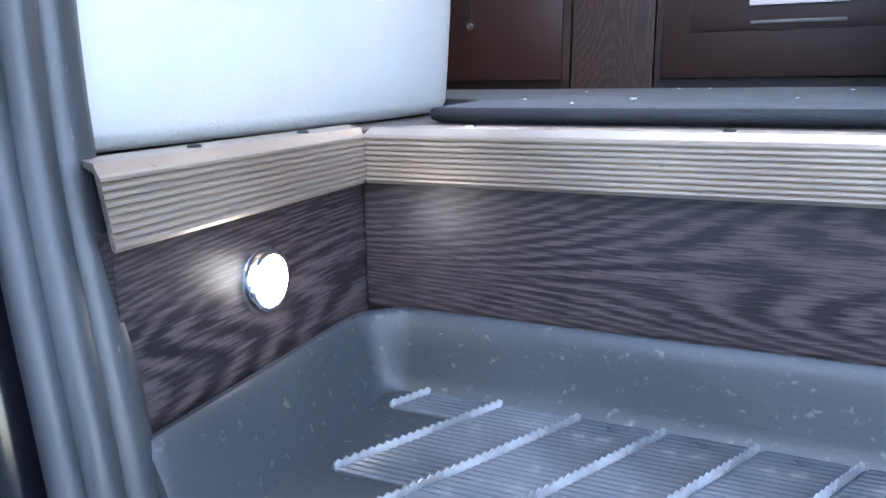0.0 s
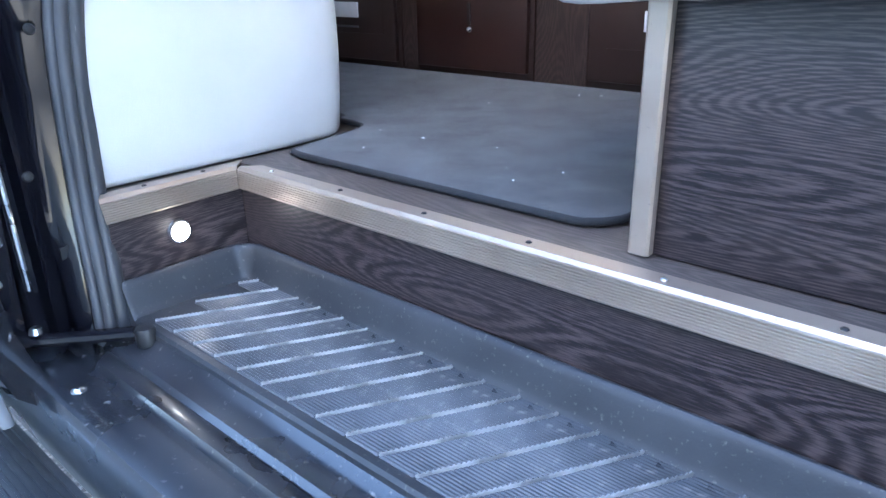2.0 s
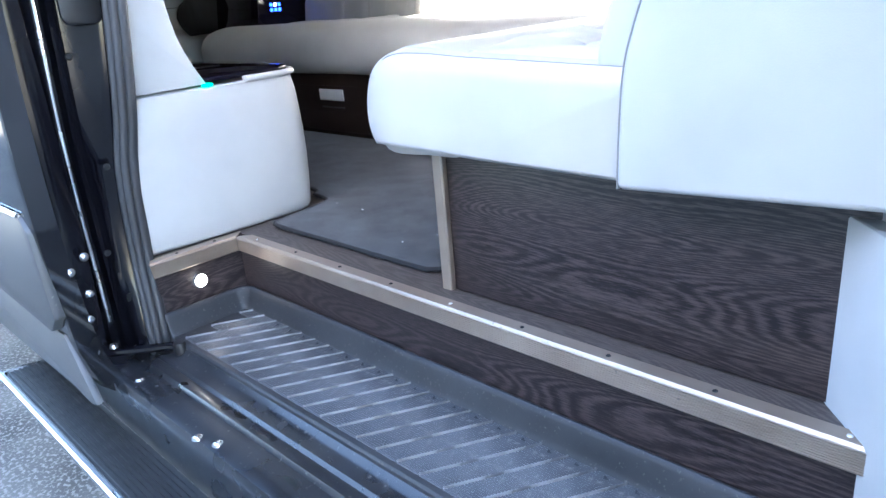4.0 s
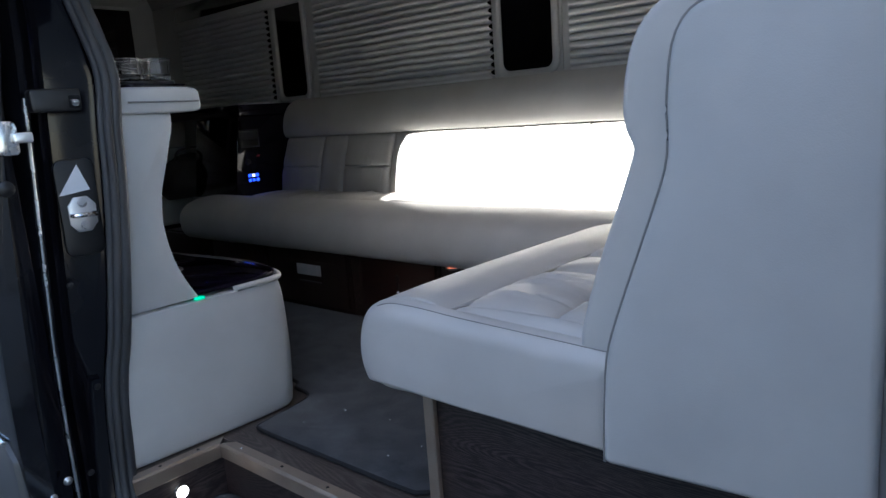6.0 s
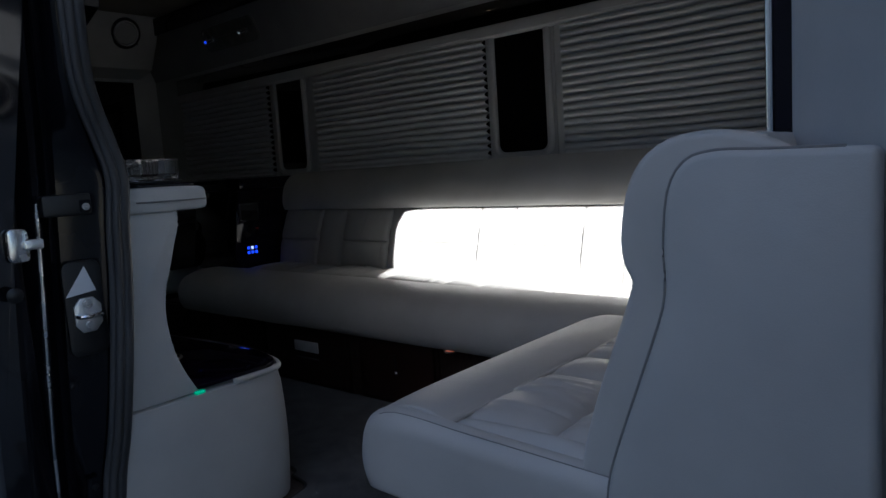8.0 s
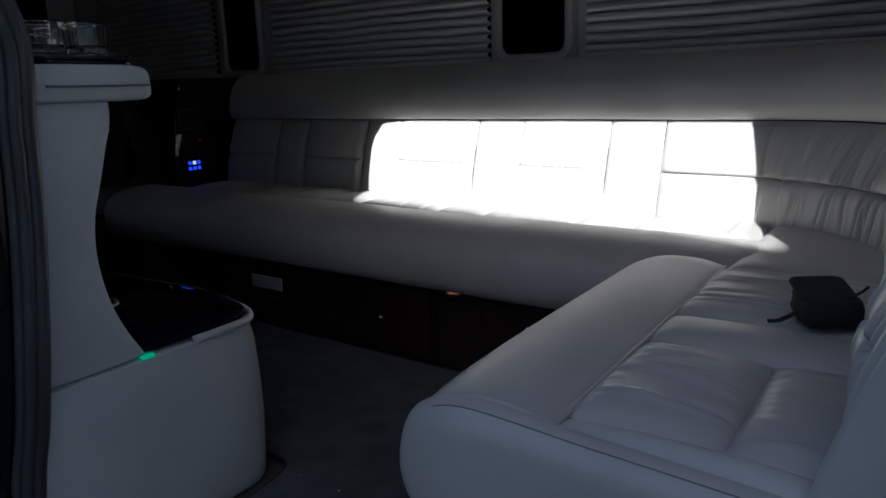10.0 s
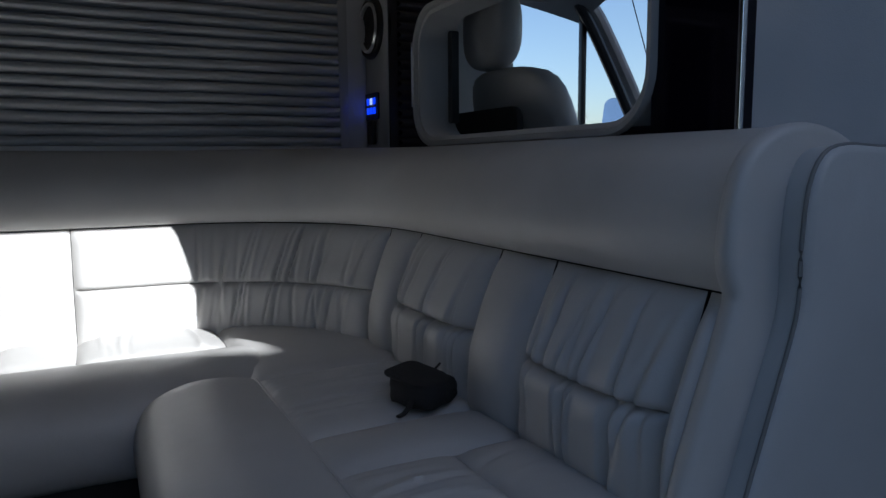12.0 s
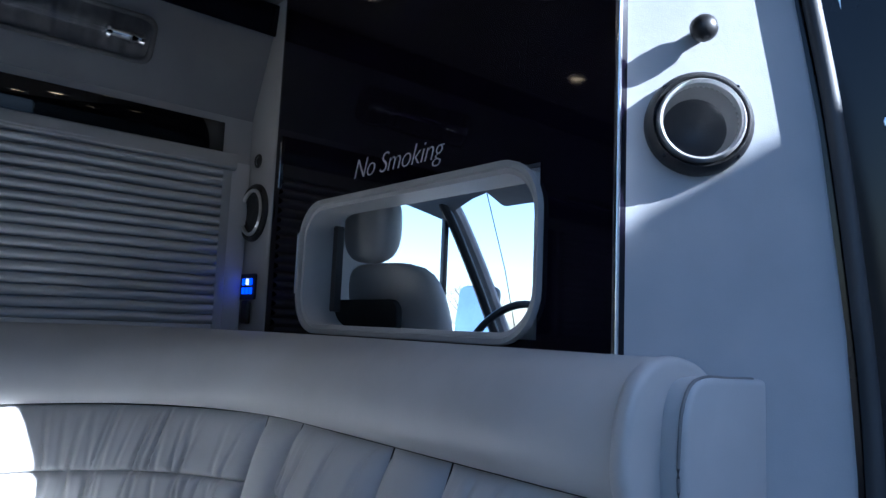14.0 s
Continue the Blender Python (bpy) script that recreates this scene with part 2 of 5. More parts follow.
def wood(name, dark, light, rough, axis, coat=0.0):
    """Wenge laminate: dark and pale streaks in cathedral arches, drawn out along one axis."""
    m = bpy.data.materials.new(name)
    m.use_nodes = True
    n, k = m.node_tree.nodes, m.node_tree.links
    s = n["Principled BSDF"]
    co = n.new("ShaderNodeTexCoord")
    mp = n.new("ShaderNodeMapping")
    st = [7.0, 7.0, 7.0]
    st[axis] = 1.0
    mp.inputs["Scale"].default_value = st
    k.new(co.outputs["Object"], mp.inputs["Vector"])
    wide = n.new("ShaderNodeTexNoise")
    wide.inputs["Scale"].default_value, wide.inputs["Detail"].default_value = 1.15, 0.7
    k.new(mp.outputs[0], wide.inputs["Vector"])
    times = n.new("ShaderNodeMath")
    times.operation = "MULTIPLY"
    times.inputs[1].default_value = 430.0
    k.new(wide.outputs["Fac"], times.inputs[0])
    frac = n.new("ShaderNodeMath")
    frac.operation = "SINE"
    k.new(times.outputs[0], frac.inputs[0])
    mp2 = n.new("ShaderNodeMapping")
    st2 = [620.0, 620.0, 620.0]
    st2[axis] = 42.0
    mp2.inputs["Scale"].default_value = st2
    k.new(co.outputs["Object"], mp2.inputs["Vector"])
    pores = n.new("ShaderNodeTexNoise")
    pores.inputs["Scale"].default_value, pores.inputs["Detail"].default_value = 1.0, 3.0
    k.new(mp2.outputs[0], pores.inputs["Vector"])
    add = n.new("ShaderNodeMath")
    add.operation = "MULTIPLY_ADD"
    add.inputs[1].default_value, add.inputs[2].default_value = 0.12, 0.0
    k.new(frac.outputs[0], add.inputs[0])
    both = n.new("ShaderNodeMath")
    both.operation = "ADD"
    k.new(add.outputs[0], both.inputs[0])
    k.new(pores.outputs["Fac"], both.inputs[1])
    ramp = n.new("ShaderNodeValToRGB")
    ramp.color_ramp.elements[0].position, ramp.color_ramp.elements[1].position = 0.40, 0.68
    ramp.color_ramp.elements[0].color, ramp.color_ramp.elements[1].color = (*dark, 1), (*light, 1)
    k.new(both.outputs[0], ramp.inputs[0])
    k.new(ramp.outputs[0], s.inputs["Base Color"])
    s.inputs["Roughness"].default_value = rough
    s.inputs["Coat Weight"].default_value = coat
    bp = n.new("ShaderNodeBump")
    bp.inputs["Strength"].default_value, bp.inputs["Distance"].default_value = 0.25, 0.0006
    k.new(both.outputs[0], bp.inputs["Height"])
    k.new(bp.outputs[0], s.inputs["Normal"])
    return m


def glow(name, colour, strength):
    m = bpy.data.materials.new(name)
    m.use_nodes = True
    s = m.node_tree.nodes["Principled BSDF"]
    s.inputs["Base Color"].default_value = (*colour, 1)
    s.inputs["Emission Color"].default_value = (*colour, 1)
    s.inputs["Emission Strength"].default_value = strength
    return m


def glass(name, colour=(1, 1, 1), rough=0.0, ior=1.45):
    m = bpy.data.materials.new(name)
    m.use_nodes = True
    s = m.node_tree.nodes["Principled BSDF"]
    s.inputs["Base Color"].default_value = (*colour, 1)
    s.inputs["Roughness"].default_value = rough
    s.inputs["Transmission Weight"].default_value = 1.0
    s.inputs["IOR"].default_value = ior
    return m


LEATHER = leather("grey_leather", (0.47, 0.46, 0.44), (0.53, 0.52, 0.50))
LEATHER_PANEL = leather("grey_leather_panel", (0.46, 0.46, 0.455), (0.52, 0.52, 0.51))
# Door pillar panels: a little darker and bluer than the other panels.
PILLAR_GREY = leather("pillar_grey", (0.40, 0.41, 0.42), (0.46, 0.465, 0.475))
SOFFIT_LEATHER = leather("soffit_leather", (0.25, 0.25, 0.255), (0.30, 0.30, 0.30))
LINING = material("gathered_lining", (0.12, 0.118, 0.115), 0.6, second=(0.17, 0.165, 0.16), scale=25, bump=0.3, bump_scale=120)
# Near-black under-layer: the shade in the sofa's creases, put into the colour.
CREASE_SHADE = material("crease_shade", (0.035, 0.034, 0.034), 0.8, scale=40)
# Dark tone of stitched seams; also painted shade where panels meet.
PIPING = material("seam_and_gap_dark", (0.2, 0.195, 0.19), 0.6, scale=40, bump=0.3)
WENGE_X = wood("wenge_along_x", (0.011, 0.008, 0.009), (0.062, 0.046, 0.045), 0.36, 0)
WENGE_Y = wood("wenge_along_y", (0.011, 0.008, 0.009), (0.066, 0.050, 0.049), 0.36, 1)
WENGE_Z = wood("wenge_upright", (0.020, 0.012, 0.010), (0.050, 0.031, 0.026), 0.35, 2)
FLOOR_WOOD = wood("floor_laminate", (0.05, 0.04, 0.036), (0.11, 0.09, 0.082), 0.42, 0)
CABINET = material("cabinet_espresso", (0.022, 0.012, 0.010), 0.38, second=(0.029, 0.016, 0.013), scale=5, rough_var=0.03, bump=0.03, bump_scale=600)
CABINET_RED = material("cabinet_mahogany", (0.020, 0.008, 0.0065), 0.36, second=(0.027, 0.011, 0.0085), scale=5, rough_var=0.03, bump=0.03, bump_scale=600)
ALU = material("brushed_aluminium", (0.62, 0.57, 0.50), 0.36, 1.0, second=(0.72, 0.67, 0.60), scale=14, stretch=(3, 40, 40), bump=0.05, bump_scale=300)
ALU_WARM = material("anodised_trim", (0.36, 0.29, 0.235), 0.40, 0.7, second=(0.44, 0.37, 0.30), scale=9, fine=(90, 0.68, 0.78, (0.25, 0.22, 0.2)), bump=0.05)
PULL = material("satin_pull_plate", (0.62, 0.62, 0.63), 0.42, 0.2, second=(0.70, 0.70, 0.71), scale=20, bump=0.05)
STEEL = material("bare_steel", (0.75, 0.76, 0.77), 0.28, 1.0, scale=20, bump=0.05)
CHROME = material("chrome", (0.82, 0.83, 0.85), 0.09, 1.0, rough_var=0.03)
BLACK_PAINT = material("black_body_paint", (0.004, 0.004, 0.006), 0.15, second=(0.008, 0.008, 0.011), scale=3, coat=0.0, spec=0.28, rough_var=0.05, fine=(160, 0.74, 0.82, (0.05, 0.046, 0.042)))
DUSTY_PAINT = material("dusty_sill_paint", (0.010, 0.011, 0.014), 0.30, second=(0.022, 0.024, 0.029), scale=7, coat=0.2, rough_var=0.10, fine=(110, 0.64, 0.80, (0.13, 0.125, 0.115)))
DOOR_PAINT = material("gloss_black_door", (0.008, 0.008, 0.010), 0.08, coat=1.0, rough_var=0.03)
BLACK_GLOSS = material("black_piano_laminate", (0.004, 0.003, 0.008), 0.05, spec=0.26, rough_var=0.015, scale=2)
BLACK_PLASTIC = material("black_plastic", (0.012, 0.012, 0.013), 0.42, scale=30, bump=0.12, bump_scale=500)
BLACK_GLASS = material("dark_glass", (0.004, 0.004, 0.005), 0.04, coat=1.0, rough_var=0.01)
RUBBER = material("door_rubber", (0.030, 0.032, 0.036), 0.5, second=(0.055, 0.058, 0.064), scale=11, stretch=(2, 2, 0.4), bump=0.15, bump_scale=120, fine=(140, 0.70, 0.80, (0.13, 0.13, 0.13)))
PAN = material("step_plastic", (0.020, 0.022, 0.026), 0.46, spec=0.30, second=(0.036, 0.039, 0.044), scale=6, bump=0.12, bump_scale=350, fine=(150, 0.63, 0.78, (0.10, 0.095, 0.085)))
# Paler pad tones hold dust and the sky's sheen, both as colour.
PAD = material("step_pad_dust_sheen", (0.036, 0.039, 0.045), 0.34, second=(0.105, 0.11, 0.12), scale=9, bump=0.15, bump_scale=300, fine=(60, 0.60, 0.80, (0.16, 0.155, 0.15)), vary=0.12)
# Pale rib tone: the glint on the pad edges, painted as colour.
PAD_GLINT = material("step_rib_glint", (0.09, 0.094, 0.10), 0.30, second=(0.27, 0.275, 0.285), scale=22, bump=0.2, bump_scale=300)
GREY_CLAD = material("grey_cladding", (0.075, 0.078, 0.082), 0.45, second=(0.10, 0.102, 0.105), scale=4, bump=0.15, bump_scale=600, fine=(120, 0.66, 0.8, (0.2, 0.19, 0.18)))
CARPET = material("charcoal_carpet", (0.016, 0.019, 0.025), 0.95, second=(0.060, 0.066, 0.076), scale=13, bump=1.0, bump_scale=700, sheen=0.15, fine=(500, 0.5, 0.8, (0.065, 0.07, 0.08)))
BINDING = material("carpet_binding", (0.010, 0.011, 0.014), 0.8, bump=0.6, bump_scale=900)
FABRIC = material("blind_fabric", (0.58, 0.58, 0.585), 0.85, second=(0.66, 0.66, 0.66), scale=4, bump=0.3, bump_scale=900, sheen=0.2)
CEILING = material("ceiling_suede", (0.26, 0.235, 0.21), 0.9, second=(0.30, 0.275, 0.245), scale=6, bump=0.3, bump_scale=600)
NYLON = material("black_nylon", (0.010, 0.010, 0.011), 0.75, second=(0.020, 0.020, 0.021), scale=20, bump=0.7, bump_scale=900)
ASPHALT = material("asphalt", (0.055, 0.052, 0.048), 0.9, second=(0.15, 0.14, 0.125), scale=3.0, bump=1.0, bump_scale=120, fine=(75, 0.50, 0.62, (0.24, 0.225, 0.205)))
WHITE_MARK = material("silver_lettering", (0.62, 0.62, 0.63), 0.4)
WHITE_STICKER = material("white_sticker", (0.72, 0.74, 0.78), 0.5, scale=20)
CONE = material("speaker_cone", (0.02, 0.022, 0.026), 0.5, scale=30, bump=0.1)
CONE_GREY = material("speaker_horn", (0.24, 0.24, 0.24), 0.45, scale=30)
SATIN = material("satin_ring", (0.80, 0.80, 0.80), 0.38, 0.8, scale=30)
CLEAR = glass("clear_glass", ior=1.6)
CELL_GREY = material("cab_trim", (0.36, 0.36, 0.35), 0.7, scale=12, bump=0.2, bump_scale=500)
BLOCKER_RENDER = material("blocker_render", (0.42, 0.40, 0.37), 0.85, second=(0.34, 0.32, 0.30), scale=0.8, bump=0.4, bump_scale=60)
LAMP_WHITE = glow("step_lamp_light", (1.0, 0.96, 0.92), 0.7)
LAMP_WARM = glow("downlight_light", (1.0, 0.70, 0.38), 3.0)
LAMP_DIM = glow("puck_light", (1.0, 0.35, 0.2), 0.06)
LED_BLUE = glow("led_blue", (0.02, 0.07, 1.0), 0.45)
LED_WHITE = glow("led_white", (0.6, 0.7, 1.0), 0.4)
LED_GREEN = glow("led_green", (0.0, 0.85, 0.45), 0.10)


# ---- the van's shell ----
FZ = 0.752          # cabin floor
WALL = 2.41         # far side panel
CEIL = 2.71
PARTX = 1.46        # divider behind the driver
XAX, YAX, ZAX = (1, 0, 0), (0, 1, 0), (0, 0, 1)

solo("ground", sheet(40, 40, lambda u, v: Vector((-400 + 800 * u, -400 + 800 * v, 0))), ASPHALT, "grey gravelly asphalt lot", "ground", kind="structure")
solo("floor", prism([(-2.88, 0.6), (0.152, 0.6), (0.152, 0.838), (1.6, 0.838), (1.6, 2.45), (-2.88, 2.45)], ((0, 0, FZ - 0.03), XAX, YAX), 0.03), FLOOR_WOOD, "brown wood-look laminate floor of the van", "floor", kind="structure")
solo("riser_back", box(0.172, 1.68, 0.82, 0.836, 0.55, 0.722), WENGE_X, "dark wenge laminate step riser", "step riser", kind="structure")
solo("riser_side", box(0.152, 0.170, 0.593, 0.836, 0.55, 0.722), WENGE_Y, "dark wenge laminate riser at the step's end", "step riser", kind="structure")

# Fluted nosing round the step well
flutes = []
for i in range(9):
    z = FZ - 0.001 - i * 0.0037
    flutes += [(0.0, z), (0.0022, z - 0.0011), (0.0022, z - 0.0026), (0.0, z - 0.0034)]
nose = [(-0.032, FZ + 0.001), (-0.030, FZ + 0.0035), (-0.004, FZ + 0.0035)] + flutes + [(-0.001, FZ - 0.036), (-0.006, FZ - 0.036), (-0.006, FZ - 0.001)]
trim_back = thing("trim_step_back", (0.9, 0.82, FZ - 0.036), "fluted aluminium stair nosing along the step edge", "trim", kind="structure")
part("nosing", extruded(nose, lambda s, a, b: Vector((s - (a if s < 0.5 else 0), 0.812 - a, b)), [0.178, 1.66]), ALU_WARM, trim_back, smooth=20)
for i in range(9):
    x = 0.917 + 0.166 * (i - 4)
    part("screw", lathe([(0, FZ + 0.0056), (0.0026, FZ + 0.0054), (0.0038, FZ + 0.0044), (0.0040, FZ + 0.003)], (x, 0.828, 0), seg=10), BLACK_PLASTIC if i % 4 else STEEL, trim_back)
trim_side = thing("trim_step_side", (0.178, 0.7, FZ - 0.036), "fluted aluminium stair nosing at the step's end", "trim", kind="structure")
part("nosing", extruded(nose, lambda s, a, b: Vector((0.178 + a, s - a if s > 0.7 else s - 0.55 * a + 0.12 * (FZ - b), b)), [0.584, 0.811]), ALU_WARM, trim_side, smooth=20)
for y in (0.66, 0.76):
    part("screw", lathe([(0, FZ + 0.0056), (0.0026, FZ + 0.0054), (0.0038, FZ + 0.0044), (0.0040, FZ + 0.003)], (0.162, y, 0), seg=10), BLACK_PLASTIC, trim_side)

# Far side: flat panel with openings for the windows, soffit above, outer skin behind
WINDOWS = [(-2.54, -1.60), (-1.20, -0.07), (0.30, 1.36)]
DARK = [(-1.545, -1.315), (-0.03, 0.217)]
far = wall_with_holes([-2.88, 2.0], [0.70, 2.36], [(a, b, 1.665, 2.205) for a, b in WINDOWS], ((0, WALL + 0.04, 0), XAX, ZAX), 0.04)
solo("wall_far", far, LEATHER_PANEL, "padded grey side wall between the windows", "wall", kind="structure")
soffit = [(WALL + 0.03, 2.34), (WALL, 2.345), (WALL - 0.004, 2.36), (WALL - 0.012, 2.38), (2.30, 2.605), (2.295, 2.70), (WALL + 0.03, 2.70)]
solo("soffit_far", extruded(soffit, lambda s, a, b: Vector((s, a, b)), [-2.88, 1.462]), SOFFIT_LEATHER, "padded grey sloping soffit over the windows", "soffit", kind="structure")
solo("trim_soffit", extruded([(2.288, 2.598), (2.284, 2.604), (2.270, 2.696), (2.296, 2.708), (2.302, 2.606)], lambda s, a, b: Vector((s, a, b)), [-2.88, 1.455]), BLACK_GLOSS, "gloss black cove strip under the ceiling", "trim", kind="structure")
solo("trim_strip", box(-2.6, 1.36, WALL - 0.006, WALL - 0.0005, 2.226, 2.322, 0.002), BLACK_GLASS, "dark mirror-finish strip above the blinds", "trim", kind="structure")
solo("trim_rail", extruded(around([(WALL, 2.172), (WALL - 0.026, 2.176), (WALL - 0.029, 2.190), (WALL - 0.028, 2.214), (WALL - 0.024, 2.221), (WALL, 2.223)], 3), lambda s, a, b: Vector((s, a, b)), [-2.6, 1.40]), LEATHER_PANEL, "padded rail above the blinds", "trim", kind="structure")
solo("ceiling", box(-2.88, 1.462, 0.55, 2.42, CEIL, CEIL + 0.03), CEILING, "warm grey suede headliner", "ceiling", kind="structure")
solo("roof", prism(along([(0.53, 2.63), (0.56, 2.72), (0.80, 2.80), (1.5, 2.84), (2.2, 2.80), (2.50, 2.72), (2.56, 2.50)], 4) + [(2.47, 2.52), (2.44, 2.745), (0.62, 2.745), (0.58, 2.63)], ((-2.95, 0, 0), YAX, ZAX), 4.95), BLACK_PAINT, "black van roof", "roof", kind="structure")
solo("wall_outer_far", box(-2.95, 1.86, 2.46, 2.52, 0.45, 2.52), BLACK_PAINT, "black body side of the van", "wall", kind="structure")
solo("underbody", box(-2.9, 3.1, 0.60, 2.46, 0.40, 0.535), BLACK_PLASTIC, "black underbody of the van", "underbody", kind="structure")
solo("wall_rear", box(-2.95, -2.88, 0.45, 2.46, 0.45, 2.72), LEATHER_PANEL, "grey rear wall of the cabin", "wall", kind="structure")
solo("wall_near_rear", box(-2.90, 0.02, 0.56, 0.60, 0.45, 2.72), LEATHER_PANEL, "grey panelled side wall behind the bar", "wall", kind="structure")
solo("wall_outer_near", prism([(0.46, 0.45), (0.44, 0.9), (0.45, 1.4), (0.49, 1.8), (0.55, 2.3), (0.57, 2.72), (0.60, 2.72), (0.60, 0.45)], ((-2.95, 0, 0), YAX, ZAX), 3.02), BLACK_PAINT, "black outer side of the van behind the door opening", "wall", kind="structure")
solo("header_outer", prism([(0.56, 2.652), (0.58, 2.648), (0.62, 2.642), (0.66, 2.645), (0.66, 2.74), (0.56, 2.74)], ((0.02, 0, 0), YAX, ZAX), 2.1, bevel=0.008), BLACK_PAINT, "black roof rail over the door opening", "header", kind="structure")

# Divider towards the driver, with its window
divider = wall_with_holes([0.98, 2.26], [0.70, CEIL], [(1.152, 2.022, 1.688, 2.016)], ((PARTX + 0.03, 0, 0), YAX, ZAX), -0.03)
solo("partition", divider, BLACK_GLOSS, "gloss black divider wall behind the driver", "partition", kind="structure")
solo("trim_divider", extruded(around([(1.452, 0.974), (1.451, 0.981), (1.456, 0.985), (1.461, 0.979), (1.458, 0.973)], 3), lambda s, a, b: Vector((a, b, s)), [FZ, CEIL]), CHROME, "bright edge strip on the divider", "trim", kind="structure")
solo("pillar_speaker", prism([(2.236, 1.60), (2.236, CEIL), (2.32, CEIL), (2.44, 2.30), (2.44, 1.60)], ((PARTX - 0.006, 0, 0), YAX, ZAX), 0.036, bevel=0.004), LEATHER_PANEL, "grey leather pillar beside the divider", "pillar", kind="structure")
solo("divider_lower", box(PARTX + 0.032, PARTX + 0.05, 1.02, 2.46, FZ - 0.2, 1.66), BLACK_PLASTIC, "cab side of the divider", "partition", kind="structure")

# Padded panel by the front edge of the door opening
PU, PN = Vector((0.678, -0.735, 0)), Vector((-0.735, -0.678, 0))
PO = Vector((1.465, 1.0, 0))
edge = [(0.0, 0.50), (0.392, 0.50), (0.389, 1.2), (0.384, 1.5), (0.372, 1.72), (0.338, 2.05), (0.300, 2.29), (0.272, 2.45), (0.24, CEIL), (0.0, CEIL)]
panel = solo("pillar_door", prism(edge, (PO - PN * 0.03, PU, ZAX), 0.03, bevel=0.006), PILLAR_GREY, "grey panel lining the door pillar", "pillar", kind="structure")
bore = solo("bore", lathe([(0, -0.08), (0.066, -0.08), (0.066, 0.03), (0, 0.03)], PO + PU * 0.143 + Vector((0, 0, 2.058)), PN, 44), LEATHER_PANEL)
cut = panel.modifiers.new("cut", "BOOLEAN")
cut.operation, cut.object, cut.solver = "DIFFERENCE", bore, "EXACT"
bpy.context.view_layer.update()
holed = bpy.data.meshes.new_from_object(panel.evaluated_get(bpy.context.evaluated_depsgraph_get()))
panel.modifiers.clear()
panel.data = holed
for f in holed.polygons:
    f.use_smooth = False
bpy.data.objects.remove(bore)
post_out = [(1.724, 0.735), (1.747, 0.68), (1.778, 0.63), (1.787, 0.565), (1.82, 0.49), (2.02, 0.45), (2.02, 0.55), (1.84, 0.62), (1.78, 0.78)]

solo("pillar_lower", prism([(1.527, 0.897), (1.536, 0.886), (1.70, 0.703), (1.738, 0.712), (1.60, 0.905)], ((0, 0, 0.55), XAX, YAX), 0.460, bevel=0.004), PILLAR_GREY, "grey lower panel of the door pillar", "pillar", kind="structure")


def lean(z):
    """How far the upper body leans in."""
    t = max(0.0, z - 1.45)
    return 0.075 * t * t + 0.02 * t


solo("pillar_outer", extruded(post_out, lambda s, a, b: Vector((a - (0.09 * max(0, s - 1.75) if a < 1.80 else 0), b + lean(s), s)), [0.45, 1.0, 1.45, 1.7, 1.9, 2.1, 2.3, 2.5, 2.6]), BLACK_PAINT, "black door pillar of the van", "pillar", kind="structure")

# Rear edge of the door opening
SEAL = [(0.50, 0.592), (0.60, 0.596), (0.78, 0.598), (0.97, 0.611), (1.10, 0.637), (1.27, 0.662), (1.43, 0.680), (1.56, 0.688), (1.67, 0.698), (1.755, 0.680), (1.83, 0.660), (1.91, 0.650), (2.09, 0.655), (2.30, 0.665)]


def seal_y(z):
    for (a, p), (b, q) in zip(SEAL, SEAL[1:]):
        if z <= b:
            return p + (q - p) * max(0, (z - a) / (b - a)) + (0.142 - seal_x(min(z, 1.75))) * 0.43
    return SEAL[-1][1]


zs = [0.46, 0.52, 0.6, 0.66, 0.68, 0.78, 0.9, 1.0, 1.1, 1.2, 1.3, 1.4, 1.5, 1.6, 1.67, 1.75, 1.83, 1.9, 2.0, 2.1, 2.25, 2.4, 2.58]
jamb_plan = [(0.085, "s", 0.02), (0.118, "s", 0.0), (0.122, "s", -0.035), (0.108, "s", -0.05), (0.106, "o", 0.055), (0.118, "o", 0.045), (0.122, "o", 0.03), (0.10, "o", 0.024), (0.10, "o", 0.012), (0.135, "o", 0.008), (0.138, "o", -0.004), (0.09, "o", -0.03), (0.0, "o", -0.035), (0.0, "s", 0.02)]


def seal_x(z):
    """The seal's line runs out towards the sill at the bottom and over to the roof at the top."""
    k = [(0.50, 0.182), (0.62, 0.172), (0.75, 0.138), (0.96, 0.134), (1.2, 0.160), (1.75, 0.165), (2.05, 0.200), (2.6, 0.212)]
    for (a, p), (b, q) in zip(k, k[1:]):
        if z <= b:
            return p + (q - p) * max(0, (z - a) / (b - a))
    return k[-1][1]


def outer_y(z):
    return 0.478 + 0.055 * max(0, z - 1.02)


bmj = bmesh.new()
rows = [[bmj.verts.new((x + (seal_x(z) - 0.142 if k == 's' and x else max(0, z - 1.75) * 0.10 if x else 0), (seal_y(z) if k == "s" else outer_y(z)) + d - max(0, z - 1.75) * 0.065, z)) for x, k, d in jamb_plan] for z in zs]
for a, b in zip(rows, rows[1:]):
    for i in range(len(jamb_plan)):
        j = (i + 1) % len(jamb_plan)
        bmj.faces.new((a[i], a[j], b[j], b[i]))
jamb = thing("pillar_rear", (0.08, 0.56, 0.46), "gloss black rear pillar of the door opening with dusty paint", "pillar", kind="structure")
part("body", bmj, BLACK_PAINT, jamb, smooth=50)
part("edge_strip", tube([(0.140, outer_y(z) + 0.002, z) for z in (0.64, 0.9, 1.1, 1.3, 1.5, 1.63)], 0.0035, 6), STEEL, jamb, "bright worn edge strip")
